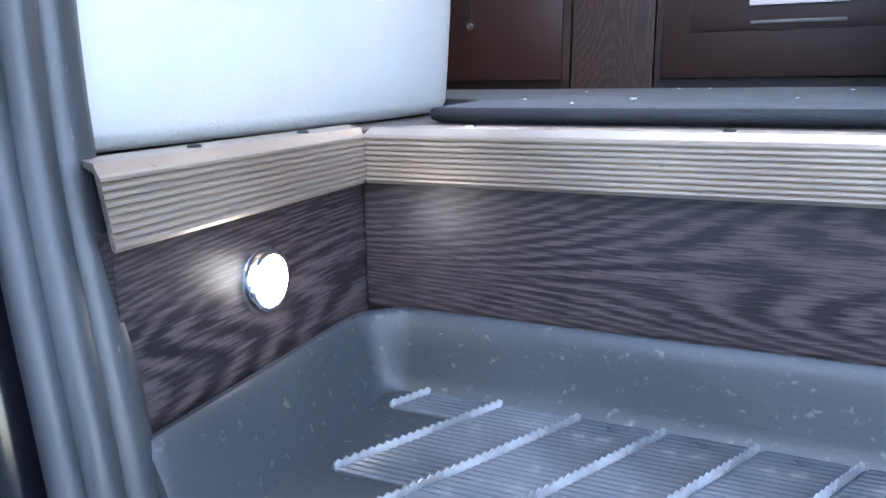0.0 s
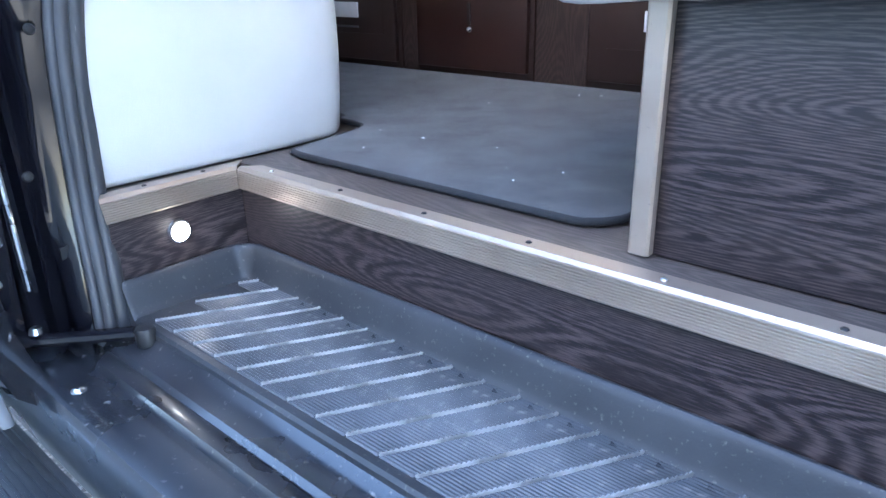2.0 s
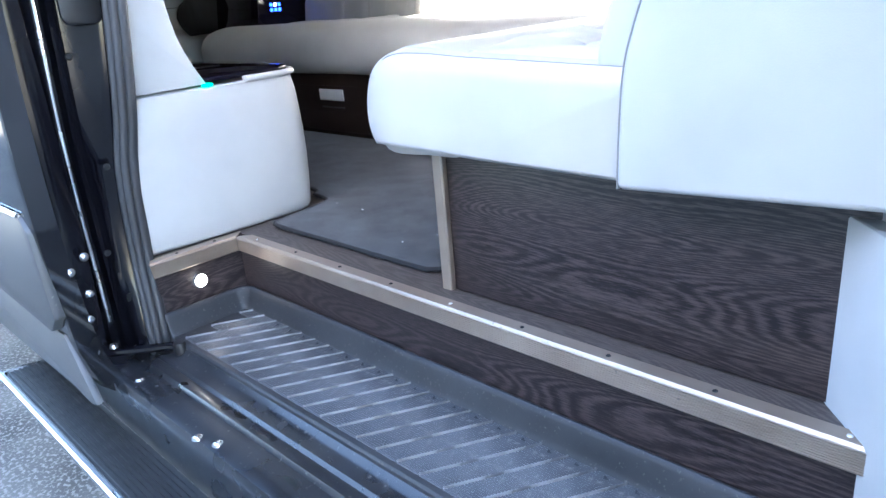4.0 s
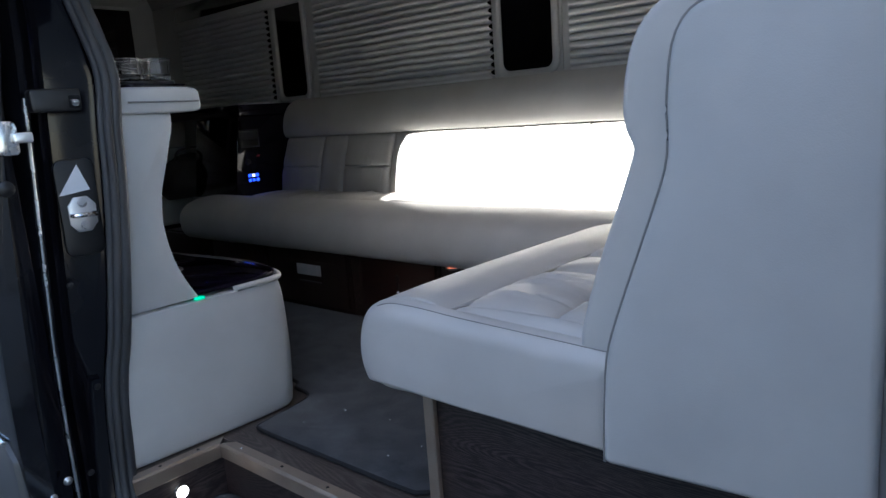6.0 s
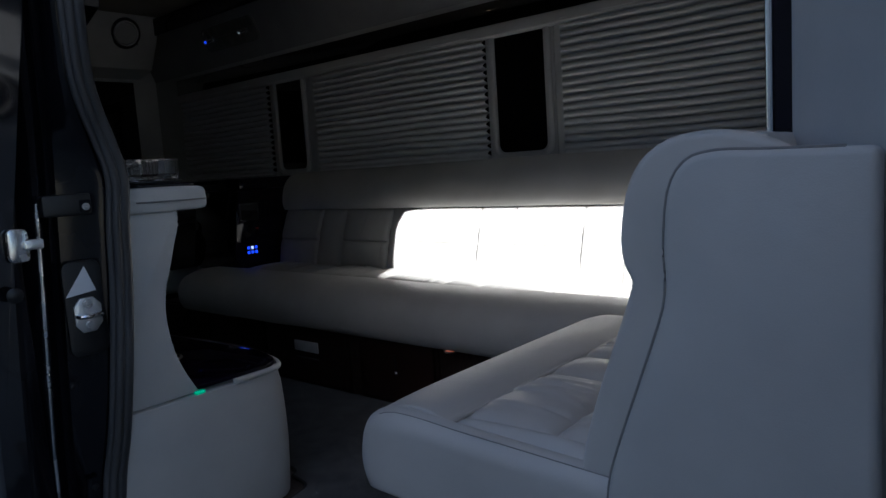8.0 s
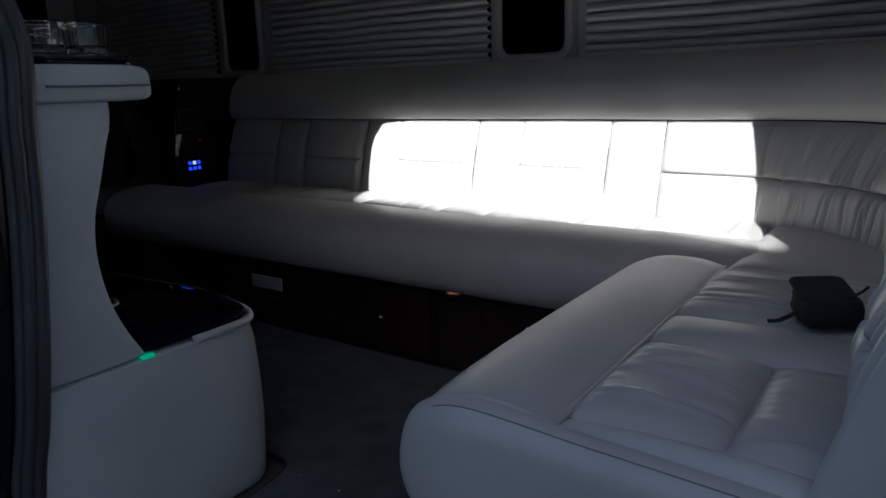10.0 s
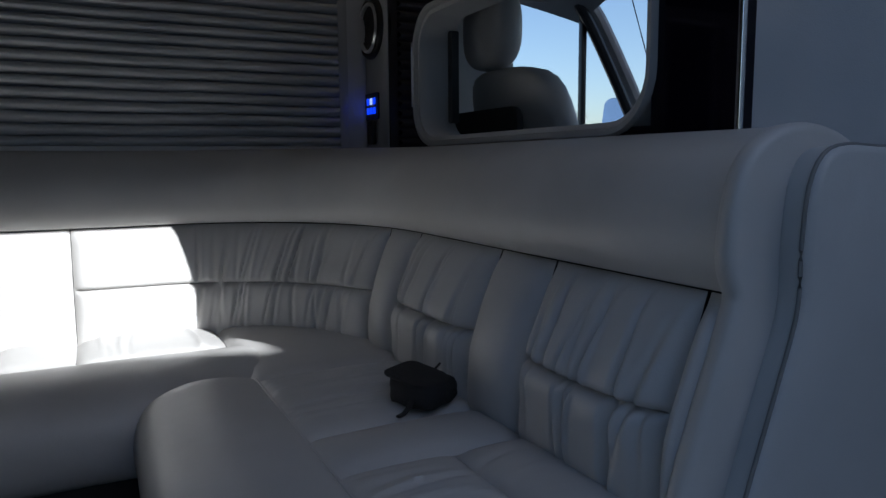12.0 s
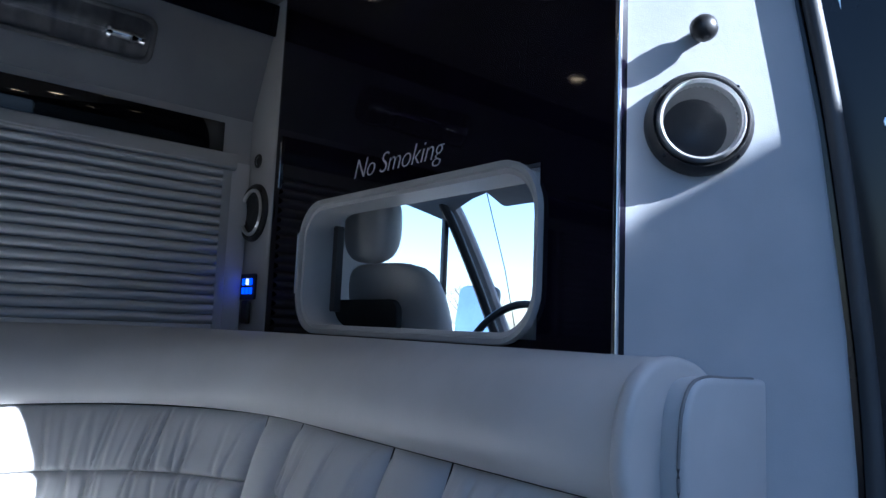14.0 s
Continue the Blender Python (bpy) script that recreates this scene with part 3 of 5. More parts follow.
part("cover_strip", prism([(0.0, 0.0), (0.05, 0.012), (0.05, 0.03), (0.0, 0.018)], ((0.124, 0.535, 0.665), (0, 1, 0), ZAX), 0.004), BLACK_PLASTIC, jamb)
part("striker_bed", prism(rounded(-0.042, 0.042, -0.11, 0.10, 0.02), ((0.112, 0.595, 1.40), YAX, ZAX), 0.012, bevel=0.004), BLACK_PLASTIC, jamb)
plate = part("striker_plate", prism([(-0.028, -0.02), (-0.014, -0.038), (0.014, -0.038), (0.030, -0.02), (0.030, 0.02), (0.014, 0.038), (-0.014, 0.038), (-0.028, 0.02)], ((0.126, 0.595, 1.381), YAX, ZAX), 0.006, bevel=0.0015), SATIN, jamb, "bare steel door striker plate")
part("striker_loop", tube(smooth_path([(0.13, 0.572, 1.381), (0.150, 0.574, 1.381), (0.154, 0.595, 1.381), (0.150, 0.616, 1.381), (0.13, 0.618, 1.381)], 5), 0.0055, 8), STEEL, plate)
for z in (1.357, 1.405):
    part("bolt", lathe([(0.0, 0.006), (0.004, 0.006), (0.005, 0.0045), (0.009, 0.0045), (0.0105, 0.0)], (0.132, 0.596, z), XAX, 12), STEEL, plate)
part("label", prism([(-0.035, -0.028), (0.030, -0.020), (0.010, 0.036)], ((0.125, 0.59, 1.452), YAX, ZAX), 0.0012), WHITE_STICKER, jamb, "white triangular warning sticker")
part("guide_bracket", prism(rounded(-0.055, 0.045, -0.022, 0.024, 0.008), ((0.112, 0.582, 1.622), YAX, ZAX), 0.03, bevel=0.004), BLACK_PLASTIC, jamb, "black plastic door guide")
part("guide_clip", prism(rounded(0.018, 0.040, -0.012, 0.014, 0.003), ((0.143, 0.582, 1.618), YAX, ZAX), 0.004), BLACK_PAINT, jamb)
part("bolt", lathe([(0.0, 0.004), (0.003, 0.004), (0.004, 0.002), (0.008, 0.002), (0.009, 0)], (0.148, 0.611, 1.617), XAX, 12), CHROME, jamb)
for y, z in ((0.55, 1.23), (0.57, 0.99), (0.525, 0.80), (0.60, 1.30)):
    part("bolt", lathe([(0.0, 0.005), (0.006, 0.004), (0.008, 0.0)], (0.115, y, z), XAX, 10), BLACK_PLASTIC, jamb)
for ob in jamb.children:
    if ob.name.split('.')[0] in ('striker_bed', 'striker_plate', 'label', 'guide_bracket', 'guide_clip', 'bolt'):
        ob.location += Vector((0.026, -0.012, 0.0))

# Rubber seal round the opening: three soft ribs
seal_line = [(seal_x(z), seal_y(z) - max(0, z - 1.75) * 0.075, z) for z, y in SEAL] + [(0.212, 0.625, 2.44), (0.245, 0.645, 2.525), (0.33, 0.655, 2.572), (0.9, 0.66, 2.615), (1.50, 0.67, 2.645), (1.63, 0.705, 2.645), (1.65, 0.765, 2.60)]
seal_front = [PO + PN * 0.010 + PU * (u + 0.016) + Vector((0, 0, z)) for u, z in ((0.275, 2.45), (0.303, 2.29), (0.341, 2.05), (0.375, 1.72), (0.387, 1.5), (0.392, 1.2), (0.395, 0.9), (0.395, 0.60))]
line = smooth_path(seal_line + [tuple(p) for p in seal_front], 6)
solo("gusset", prism([(0.02, 2.0), (0.15, 2.05), (0.185, 2.25), (0.197, 2.40), (0.222, 2.50), (0.27, 2.55), (0.38, 2.575), (0.38, 2.735), (0.02, 2.735)], ((0, 0.69, 0), XAX, ZAX), 0.05), BLACK_PAINT, "black corner of the door opening", "body", kind="structure")
bms = tube(line, 0.0145, 10, up=(0.3, 1, 0.1))
tube([p + (Vector((0.006, -0.019, 0.0)) if p.x < 1.45 else Vector((0.019, 0.002, 0.0))) for p in line], 0.0105, 8, bm=bms, up=(0.3, 1, 0.1))
tube([p + (Vector((0.004, -0.033, 0.0)) if p.x < 1.45 else Vector((0.033, 0.0, 0.0))) for p in line], 0.0075, 8, bm=bms, up=(0.3, 1, 0.1))
solo("door_seal", bms, RUBBER, "ribbed dark rubber seal round the sliding door opening", "door seal", kind="structure", smooth=60)
flange = [PO - PN * 0.006 + PU * (u + 0.066) + Vector((0, 0, z)) for u, z in ((0.275, 2.45), (0.303, 2.29), (0.341, 2.05), (0.375, 1.72), (0.387, 1.5), (0.392, 1.2))]
solo("trim_flange", tube(smooth_path(flange, 6), 0.010, 10, up=PN), SATIN, "bright edge strip beside the door seal", "trim", kind="structure", smooth=60)
ridge = [PO - PN * 0.010 + PU * (u + 0.115 + d) + Vector((0, 0, z)) for u, z, d in ((0.275, 2.45, 0.0), (0.297, 2.34, 0.0), (0.305, 2.28, 0.02), (0.318, 2.20, 0.03), (0.335, 2.10, 0.008), (0.345, 2.03, 0.006), (0.375, 1.72, 0.01), (0.39, 1.3, 0.01))]
solo("trim_bead", tube(smooth_path(ridge, 5), 0.008, 8, up=PN), DOOR_PAINT, "gloss black pressed bead on the door pillar", "trim", kind="structure", smooth=60)

# Sill under the step, running board
sill = [(0.598, 0.50), (0.598, 0.553), (0.588, 0.560), (0.578, 0.552), (0.570, 0.548), (0.548, 0.546), (0.541, 0.540), (0.533, 0.546), (0.512, 0.547), (0.505, 0.538), (0.494, 0.538), (0.488, 0.549), (0.455, 0.551), (0.436, 0.545), (0.430, 0.53), (0.432, 0.45), (0.44, 0.40), (0.598, 0.40)]
solo("door_sill", extruded(sill, lambda s, a, b: Vector((s, a, b)), [-0.02, 1.74]), DUSTY_PAINT, "black painted door sill with guide channels, dusty", "door sill", kind="structure")
for x, y in ((0.61, 0.437), (0.66, 0.452), (0.30, 0.462), (1.05, 0.445)):
    solo("bolt", lathe([(0.0, 0.007), (0.005, 0.006), (0.007, 0.004), (0.010, 0.0035), (0.011, 0.0)], (x, y, 0.548), ZAX, 12), STEEL, "small steel bolt head on the door sill", "bolt", "bolts on the sill")

# Fittings on the outer face of the front door pillar
fit = thing("pillar_fitting", (1.70, 0.63, 2.05), "steel hinge plates and bolts on the dark door pillar", "hinge")
for z, h in ((2.30, 0.045), (2.10, 0.07)):
    c = Vector((1.765, 0.648 + lean(z) * 0.6, z))
    pl = part("plate", prism(rounded(-0.022, 0.022, -h, h, 0.012), (c, PU, ZAX), 0.008, bevel=0.002), BLACK_PAINT, fit)
    for dz in (-h * 0.55, h * 0.55):
        part("bolt", lathe([(0.0, 0.010), (0.007, 0.009), (0.010, 0.006), (0.014, 0.005), (0.015, 0.0)], c + PN * 0.008 + Vector((0, 0, dz)), PN, 14), STEEL, pl)


# ---- the step ----
def step_pan():
    pan = thing("step_tray", (0.9, 0.7, 0.55), "dark grey moulded plastic step tray, scuffed and dusty", "step tray")
    xs = [0.174 + 0.0035 * i for i in range(22)] + [0.252 + 0.05 * i for i in range(29)]
    ys = [0.8175 - 0.0035 * i for i in range(14)] + [0.7675 - 0.014 * i for i in range(12)] + [0.600, 0.596, 0.592]
    b = bmesh.new()

    def height(x, y):
        dx, dy = x - 0.174, 0.8175 - y
        r = 0.045
        if dx < r and dy < r:
            d = r - math.hypot(r - dx, r - dy)
        else:
            d = min(dx, dy)
        if d < 0.007:
            return 0.6245 - max(0, 0.002 - d)
        t = min(1, (d - 0.007) / 0.025)
        return 0.571 + 0.0535 * (1 - t * t * (3 - 2 * t)) + 0.0008 * noise.noise((x * 9, y * 9, 0))

    rows = [[b.verts.new((x, y, height(x, y))) for y in ys] for x in xs]
    for x, row in zip(xs, rows):
        h = height(x, 0.592)
        row.append(b.verts.new((x, 0.588, h - 0.004)))
        row.append(b.verts.new((x, 0.586, 0.545)))
    for a, c in zip(rows, rows[1:]):
        for i in range(len(a) - 1):
            b.faces.new((a[i], c[i], c[i + 1], a[i + 1]))
    part("tray", b, PAN, pan)
    way = Vector((0.11, 0.19, 0)).normalized()
    side = Vector((way.y, -way.x, 0))
    lengths = {}

    def pad_mesh(n):
        """A raised foot pad of n small cross ridges."""
        if n in lengths:
            return lengths[n]
        b = bmesh.new()
        prof = []
        for i in range(n):
            prof += [(i * 0.0056, 0.0006), (i * 0.0056 + 0.0020, 0.0015), (i * 0.0056 + 0.0038, 0.0015), (i * 0.0056 + 0.0050, 0.0006)]
        across = Vector((1 / side.x, 0, 0))
        top = [[b.verts.new(way * s + across * w + Vector((0, 0, h))) for s, h in prof] for w in (0.0, 0.037)]
        low = [[b.verts.new(way * s + across * w + Vector((0, 0, -0.001))) for s, h in prof] for w in (-0.002, 0.041)]
        for a, c in ((low[0], top[0]), (top[0], top[1]), (top[1], low[1])):
            for i in range(len(prof) - 1):
                b.faces.new((a[i], a[i + 1], c[i + 1], c[i]))
        for i in (0, -1):
            b.faces.new((low[0][i], top[0][i], top[1][i], low[1][i]))
        lengths[n] = to_mesh("foot_pad", b, PAD, (0, 0, 0), 25)
        return lengths[n]

    ribs = {}

    def rib_mesh(n):
        """The raised edge along a foot pad, notched like its ridges, its glint in the colour."""
        if n in ribs:
            return ribs[n]
        b = bmesh.new()
        rows = [[], [], [], []]
        for i in range(n * 2 - 1):
            p = way * (i * 0.0028)
            h = 0.0046 if i % 2 else 0.0028
            for row, (w, z) in zip(rows, ((-0.0012, -0.001), (-0.0004, h), (0.0010, h), (0.0022, -0.001))):
                row.append(b.verts.new(p + side * w + Vector((0, 0, z))))
        for a, c in zip(rows, rows[1:]):
            for i in range(len(a) - 1):
                b.faces.new((a[i], a[i + 1], c[i + 1], c[i]))
        for i in (0, -1):
            b.faces.new([r[i] for r in rows])
        ribs[n] = to_mesh("rib", b, PAD_GLINT, (0, 0, 0), 25)
        return ribs[n]

    for i in range(26):
        x1 = 0.243 + 0.0535 * i
        n = 7 if i == 0 else 24 if i == 1 else 39
        ob = new("foot_pad", pad_mesh(n))
        ob.parent = pan
        end = Vector((x1, 0.792, 0.572))
        ob.location = end - way * (n * 0.0056) - pan.location
        rib = new("rib", rib_mesh(n))
        rib.parent = pan
        rib.location = ob.location - side * 0.0045
    return pan


step_pan()


def step_lamp():
    at = (0.1705, 0.699, 0.673)
    lamp = thing("step_lamp", at, "small round white step lamp, lit, in the riser", "step lamp")
    part("bezel", lathe([(0.0150, 0.002), (0.0160, 0.005), (0.0185, 0.0045), (0.0205, 0.001), (0.0208, -0.002)], at, XAX, 28), CHROME, lamp, "chrome bezel")
    part("lens", lathe([(0.0, 0.008), (0.009, 0.0072), (0.014, 0.0045), (0.0158, 0.001)], at, XAX, 24), LAMP_WHITE, lamp, "glowing lens")
    lt = bpy.data.lights.new("step_lamp_light", "POINT")
    lt.energy, lt.color, lt.shadow_soft_size = 0.0022, (1.0, 0.91, 0.80), 0.012
    o = new("step_lamp_light", lt)
    o.location = (at[0] + 0.026, at[1], at[2])


step_lamp()

# Running board beside the sill
board = thing("running_board", (0.6, 0.37, 0.36), "black ribbed running board with a chrome edge", "running board")
deck = [(0.428, 0.40), (0.428, 0.421)]
for i in range(9):
    y = 0.424 - i * 0.0112
    deck += [(y, 0.421), (y - 0.001, 0.4245), (y - 0.0065, 0.4245), (y - 0.0078, 0.421)]
deck += [(0.322, 0.421), (0.322, 0.40)]
part("deck", extruded(deck, lambda s, a, b: Vector((s, a, b)), [-0.30, 2.2]), BLACK_PLASTIC, board, "ribbed black tread")
part("edge_bar", tube(smooth_path([(-0.29, 0.425, 0.405), (-0.312, 0.40, 0.408), (-0.318, 0.34, 0.412), (-0.305, 0.314, 0.414), (-0.25, 0.312, 0.414), (0.5, 0.312, 0.414), (2.2, 0.312, 0.414)], 6), 0.011, 10), CHROME, board, "chrome edge")
part("bracket", box(-0.2, -0.14, 0.33, 0.60, 0.365, 0.40, 0.004), BLACK_PLASTIC, board)
part("bracket", box(1.5, 1.56, 0.33, 0.60, 0.365, 0.40, 0.004), BLACK_PLASTIC, board)

# ---- the sliding door, slid open along the outside ----
door = thing("sliding_door", (-0.5, 0.42, 0.5), "gloss black sliding door standing open along the van's side", "sliding door")
SKIN = along([(0.470, 0.49), (0.405, 0.53), (0.385, 0.66), (0.372, 0.92), (0.376, 1.2), (0.392, 1.5), (0.418, 1.70), (0.450, 1.90), (0.50, 2.2), (0.548, 2.46)], 3)
body = SKIN + [(y + 0.045, z) for y, z in SKIN[::-1]]


def door_front(z):
    return 0.170 + 0.02 * max(0, min(1, (z - 0.9) / 0.7)) + (0.05 if z < 0.6 else 0)


part("panel", extruded(body, lambda s, a, b: Vector((s if s < 0 else door_front(b) - (0.0 if s > 0.5 else 0.012), a - (0.0 if s < 0 or s < 0.5 else -0.004), b)), [-1.15, 0.2, 1.0]), DOOR_PAINT, door, smooth=50)
part("inner_edge", prism([(0.0, 0.0), (0.055, 0.01), (0.07, 0.35), (0.065, 1.0), (0.085, 1.4), (0.14, 1.9), (0.10, 1.9), (0.04, 1.4), (0.02, 1.0), (0.02, 0.35)], ((0.10, 0.405, 0.56), YAX, ZAX), 0.05, bevel=0.006), BLACK_PAINT, door)
part("moulding", prism([(-1.15, 0.69), (-1.15, 0.905), (0.120, 0.925), (0.160, 0.895), (0.175, 0.70), (0.12, 0.655)], ((0, 0.390, 0), XAX, ZAX), 0.028, bevel=0.007), GREY_CLAD, door, "grey plastic side moulding")
part("moulding_chrome", tube([(-1.15, 0.366, 0.908), (0.0, 0.364, 0.925), (0.122, 0.364, 0.927)], 0.006, 8), STEEL, door, "bright strip on the moulding")
part("skirt", prism([(-1.15, 0.47), (-1.15, 0.655), (0.13, 0.645), (0.235, 0.50), (0.20, 0.49), (0.10, 0.50)], ((0, 0.398, 0), XAX, ZAX), 0.018, bevel=0.005), GREY_CLAD, door, "grey painted lower skirt")
win_pts = rounded(-1.05, 0.13, 1.72, 2.36, 0.07)
bw = bmesh.new()


def on_skin(x, z, out):
    for (a, p), (b, q) in zip(SKIN, SKIN[1:]):
        if z <= q:
            return Vector((x, a + (b - a) * (z - p) / (q - p) - out, z))
    return Vector((x, SKIN[-1][0] - out, z))


bw = sheet(2, 14, lambda u, v: on_skin(-1.05 + 1.20 * u, 1.715 + 0.62 * v, 0.003))
part("window", bw, BLACK_GLASS, door, "tinted window")
latch = part("latch", prism(rounded(-0.016, 0.022, -0.034, 0.034, 0.012), ((0.190, 0.448, 1.551), YAX, ZAX), 0.012, bevel=0.003), STEEL, door, "bare steel door latch")
part("latch_tongue", prism(rounded(0.010, 0.046, -0.010, 0.010, 0.004), ((0.201, 0.448, 1.551), YAX, ZAX), 0.010, bevel=0.002), STEEL, latch)
part("handle", tube(smooth_path([(0.02, 0.365, 1.48), (0.06, 0.345, 1.482), (0.13, 0.345, 1.482), (0.185, 0.352, 1.48), (0.20, 0.39, 1.48)], 5), 0.017, 10, flat=1.3), BLACK_PLASTIC, door, "black pull handle")
part("hole_plug", lathe([(0, 0.004), (0.011, 0.003), (0.016, 0.0)], (0.21, 0.43, 1.455), XAX, 14), BLACK_PLASTIC, door)
for y, z in ((0.446, 0.73), (0.432, 0.672), (0.42, 0.79), (0.455, 0.815)):
    part("bolt", lathe([(0.0, 0.008), (0.006, 0.006), (0.010, 0.0)], (0.17, y, z), XAX, 12), STEEL, door)
arm = thing("roller_arm", (0.2, 0.5, 0.548), "black steel roller arm of the sliding door on the sill", "door arm")
part("arm", tube(smooth_path([(0.12, 0.43, 0.575), (0.155, 0.462, 0.572), (0.20, 0.53, 0.566), (0.235, 0.575, 0.564), (0.262, 0.580, 0.562)], 6), 0.0125, 10, flat=0.8), BLACK_PAINT, arm)
part("roller", lathe([(0, 0.030), (0.013, 0.030), (0.015, 0.026), (0.015, 0.004), (0.012, 0.0), (0, 0)], (0.255, 0.580, 0.549), ZAX, 16), BLACK_PLASTIC, arm)
for x, y in ((0.128, 0.437), (0.16, 0.468)):
    part("bolt", lathe([(0.0, 0.009), (0.007, 0.008), (0.010, 0.0)], (x, y, 0.584), ZAX, 12), STEEL, arm)

# ---- bar cabinet beside the door ----
bar = thing("bar_cabinet", (-0.3, 0.85, FZ), "grey leather-covered bar cabinet with a gloss black counter", "bar cabinet")
base_plan = along([(0.134, 0.600), (0.139, 0.75), (0.142, 0.90), (0.141, 1.02), (0.130, 1.072), (0.091, 1.105), (0.025, 1.125), (-0.10, 1.146), (-0.30, 1.136), (-0.55, 1.11), (-0.95, 1.09)], 4) + [(-0.95, 0.602)]


def base_side(s, a, b):
    t = (s - FZ) / (1.125 - FZ)
    k = 0.010 * math.sin(math.pi * min(1, max(0, t))) - (0.012 if t < 0.01 or t > 0.99 else 0.004 if t < 0.03 or t > 0.97 else 0)
    d = Vector((a + 0.4, b - 0.6, 0)).normalized() * k
    if b < 0.64:
        b += 0.040 * t
    return Vector((a, b, s)) + (d if b > 0.64 else Vector((k, 0, 0)) if a > 0 else Vector((0, 0, 0)))


part("base", extruded(base_plan, base_side, [FZ + 0.002, FZ + 0.006, FZ + 0.014, FZ + 0.05, FZ + 0.10, FZ + 0.16, FZ + 0.22, FZ + 0.28, FZ + 0.33, FZ + 0.362, FZ + 0.369, FZ + 0.373]), LEATHER_PANEL, bar, "grey leather-covered base", smooth=50)
part("welt", extruded(around([(-0.003, 1.122), (0.006, 1.124), (0.008, 1.131), (0.003, 1.137), (-0.006, 1.136)], 3), lambda s, a, b: Vector((base_plan[int(s)][0], base_plan[int(s)][1], b)) + (Vector((base_plan[int(s)][0] + 0.4, base_plan[int(s)][1] - 0.6, 0)).normalized() * a), range(9, len(base_plan) - 1)), LEATHER, bar, "rolled leather edge under the counter", smooth=60)
top_plan = [(x * 0.985 - 0.006, 0.6 + (y - 0.6) * 0.985) for x, y in base_plan]
part("counter", prism([p for p in top_plan if p[1] > 0.0], ((0, 0, 1.134), XAX, YAX), 0.012, bevel=0.003), BLACK_GLOSS, bar, "gloss black counter")
part("light_strip", box(0.128, 0.1445, 0.822, 0.846, 1.1255, 1.1325, 0.002), LED_GREEN, bar, "green light strip")
wave = along([(0.836, 1.130), (0.806, 1.186), (0.783, 1.25), (0.772, 1.33), (0.779, 1.40), (0.798, 1.46), (0.813, 1.51), (0.826, 1.55), (0.829, 1.588)], 4)
part("upright_panel", prism([(0.645, 1.128)] + wave + [(0.690, 1.588), (0.665, 1.3)], ((0.110, 0, 0), YAX, ZAX), 0.025, bevel=0.004), LEATHER_PANEL, bar, "wavy leather-covered upright")
part("upright_panel", prism([(0.60, 1.128)] + wave + [(0.60, 1.588)], ((-0.80, 0, 0), YAX, ZAX), 0.025, bevel=0.004), LEATHER_PANEL, bar)
part("shelf", prism(along([(0.695, 1.588), (0.86, 1.588), (0.900, 1.592), (0.906, 1.606), (0.905, 1.625), (0.900, 1.640), (0.86, 1.647), (0.695, 1.648)], 3), ((-0.83, 0, 0), YAX, ZAX), 0.975, bevel=0.006), LEATHER_PANEL, bar, "leather-edged top shelf", smooth=60)
part("shelf_seam", tube([(0.148, 0.724, 1.614), (0.148, 0.86, 1.613), (0.146, 0.90, 1.613), (0.13, 0.9065, 1.613), (-0.8, 0.9065, 1.613)], 0.0022, 6), PIPING, bar)
part("shelf_top", prism(rounded(-0.80, 0.130, 0.728, 0.895, 0.03), ((0, 0, 1.6485), XAX, YAX), 0.007, bevel=0.002), BLACK_GLOSS, bar, "gloss black shelf inlay")
for x, y in ((-0.20, 0.93), (-0.46, 0.93)):
    part("cup_ring", lathe([(0.034, 1.1455), (0.035, 1.1495), (0.041, 1.1500), (0.044, 1.1462)], (x, y, 0), ZAX, 28), STEEL, bar, "steel cup holder ring")
    part("cup_well", lathe([(0.0, 1.1464), (0.0345, 1.1466)], (x, y, 0), ZAX, 24), BLACK_PLASTIC, bar)
part("back_panel", box(-0.95, 0.10, 0.602, 0.612, 1.135, 1.60), BLACK_GLOSS, bar)

tray = solo("bar_tray", prism(rounded(-0.35, 0.118, 0.735, 0.868, 0.02), ((0, 0, 1.656), XAX, YAX), 0.008, bevel=0.003), BLACK_PLASTIC, "flat black serving tray on the bar shelf", "tray")


def tumbler():
    """A short cut-glass tumbler with facets."""
    g = thing("tumbler", (0.08, 0.835, 1.6645), "short clear cut-glass tumbler on the bar shelf", "glass", "tumblers on the bar")
    at = (0.08, 0.835, 1.6645)
    part("cup", lathe([(0, 0.0), (0.026, 0.0), (0.031, 0.003), (0.033, 0.012), (0.035, 0.046), (0.0355, 0.052), (0.0345, 0.053), (0.033, 0.050), (0.031, 0.016), (0.027, 0.011), (0, 0.010)], at, ZAX, 14), CLEAR, g, smooth=15)
    return g


t0 = tumbler()
for x, y in ((0.075, 0.762), (-0.01, 0.83), (-0.06, 0.77), (-0.10, 0.83), (-0.16, 0.77), (-0.20, 0.83)):
    copy_thing(t0, Matrix.Translation((x, y, 1.6645)))

# ---- floor mat ----
mat_plan = along([(0.185, 0.935), (0.215, 0.914), (0.45, 0.913), (0.735, 0.914), (0.775, 0.922), (0.797, 0.945), (0.805, 0.985), (0.806, 1.2), (0.806, 1.77)], 4) + [(-2.0, 1.77), (-2.0, 1.24)] + along([(-0.9, 1.20), (-0.3, 1.20), (0.0, 1.185), (0.05, 1.150), (0.10, 1.145), (0.145, 1.125), (0.165, 1.06), (0.175, 0.98)], 4)
mat = thing("floor_mat", (0.4, 1.3, FZ), "charcoal carpet mat with a bound edge and scattered crumbs", "floor mat")
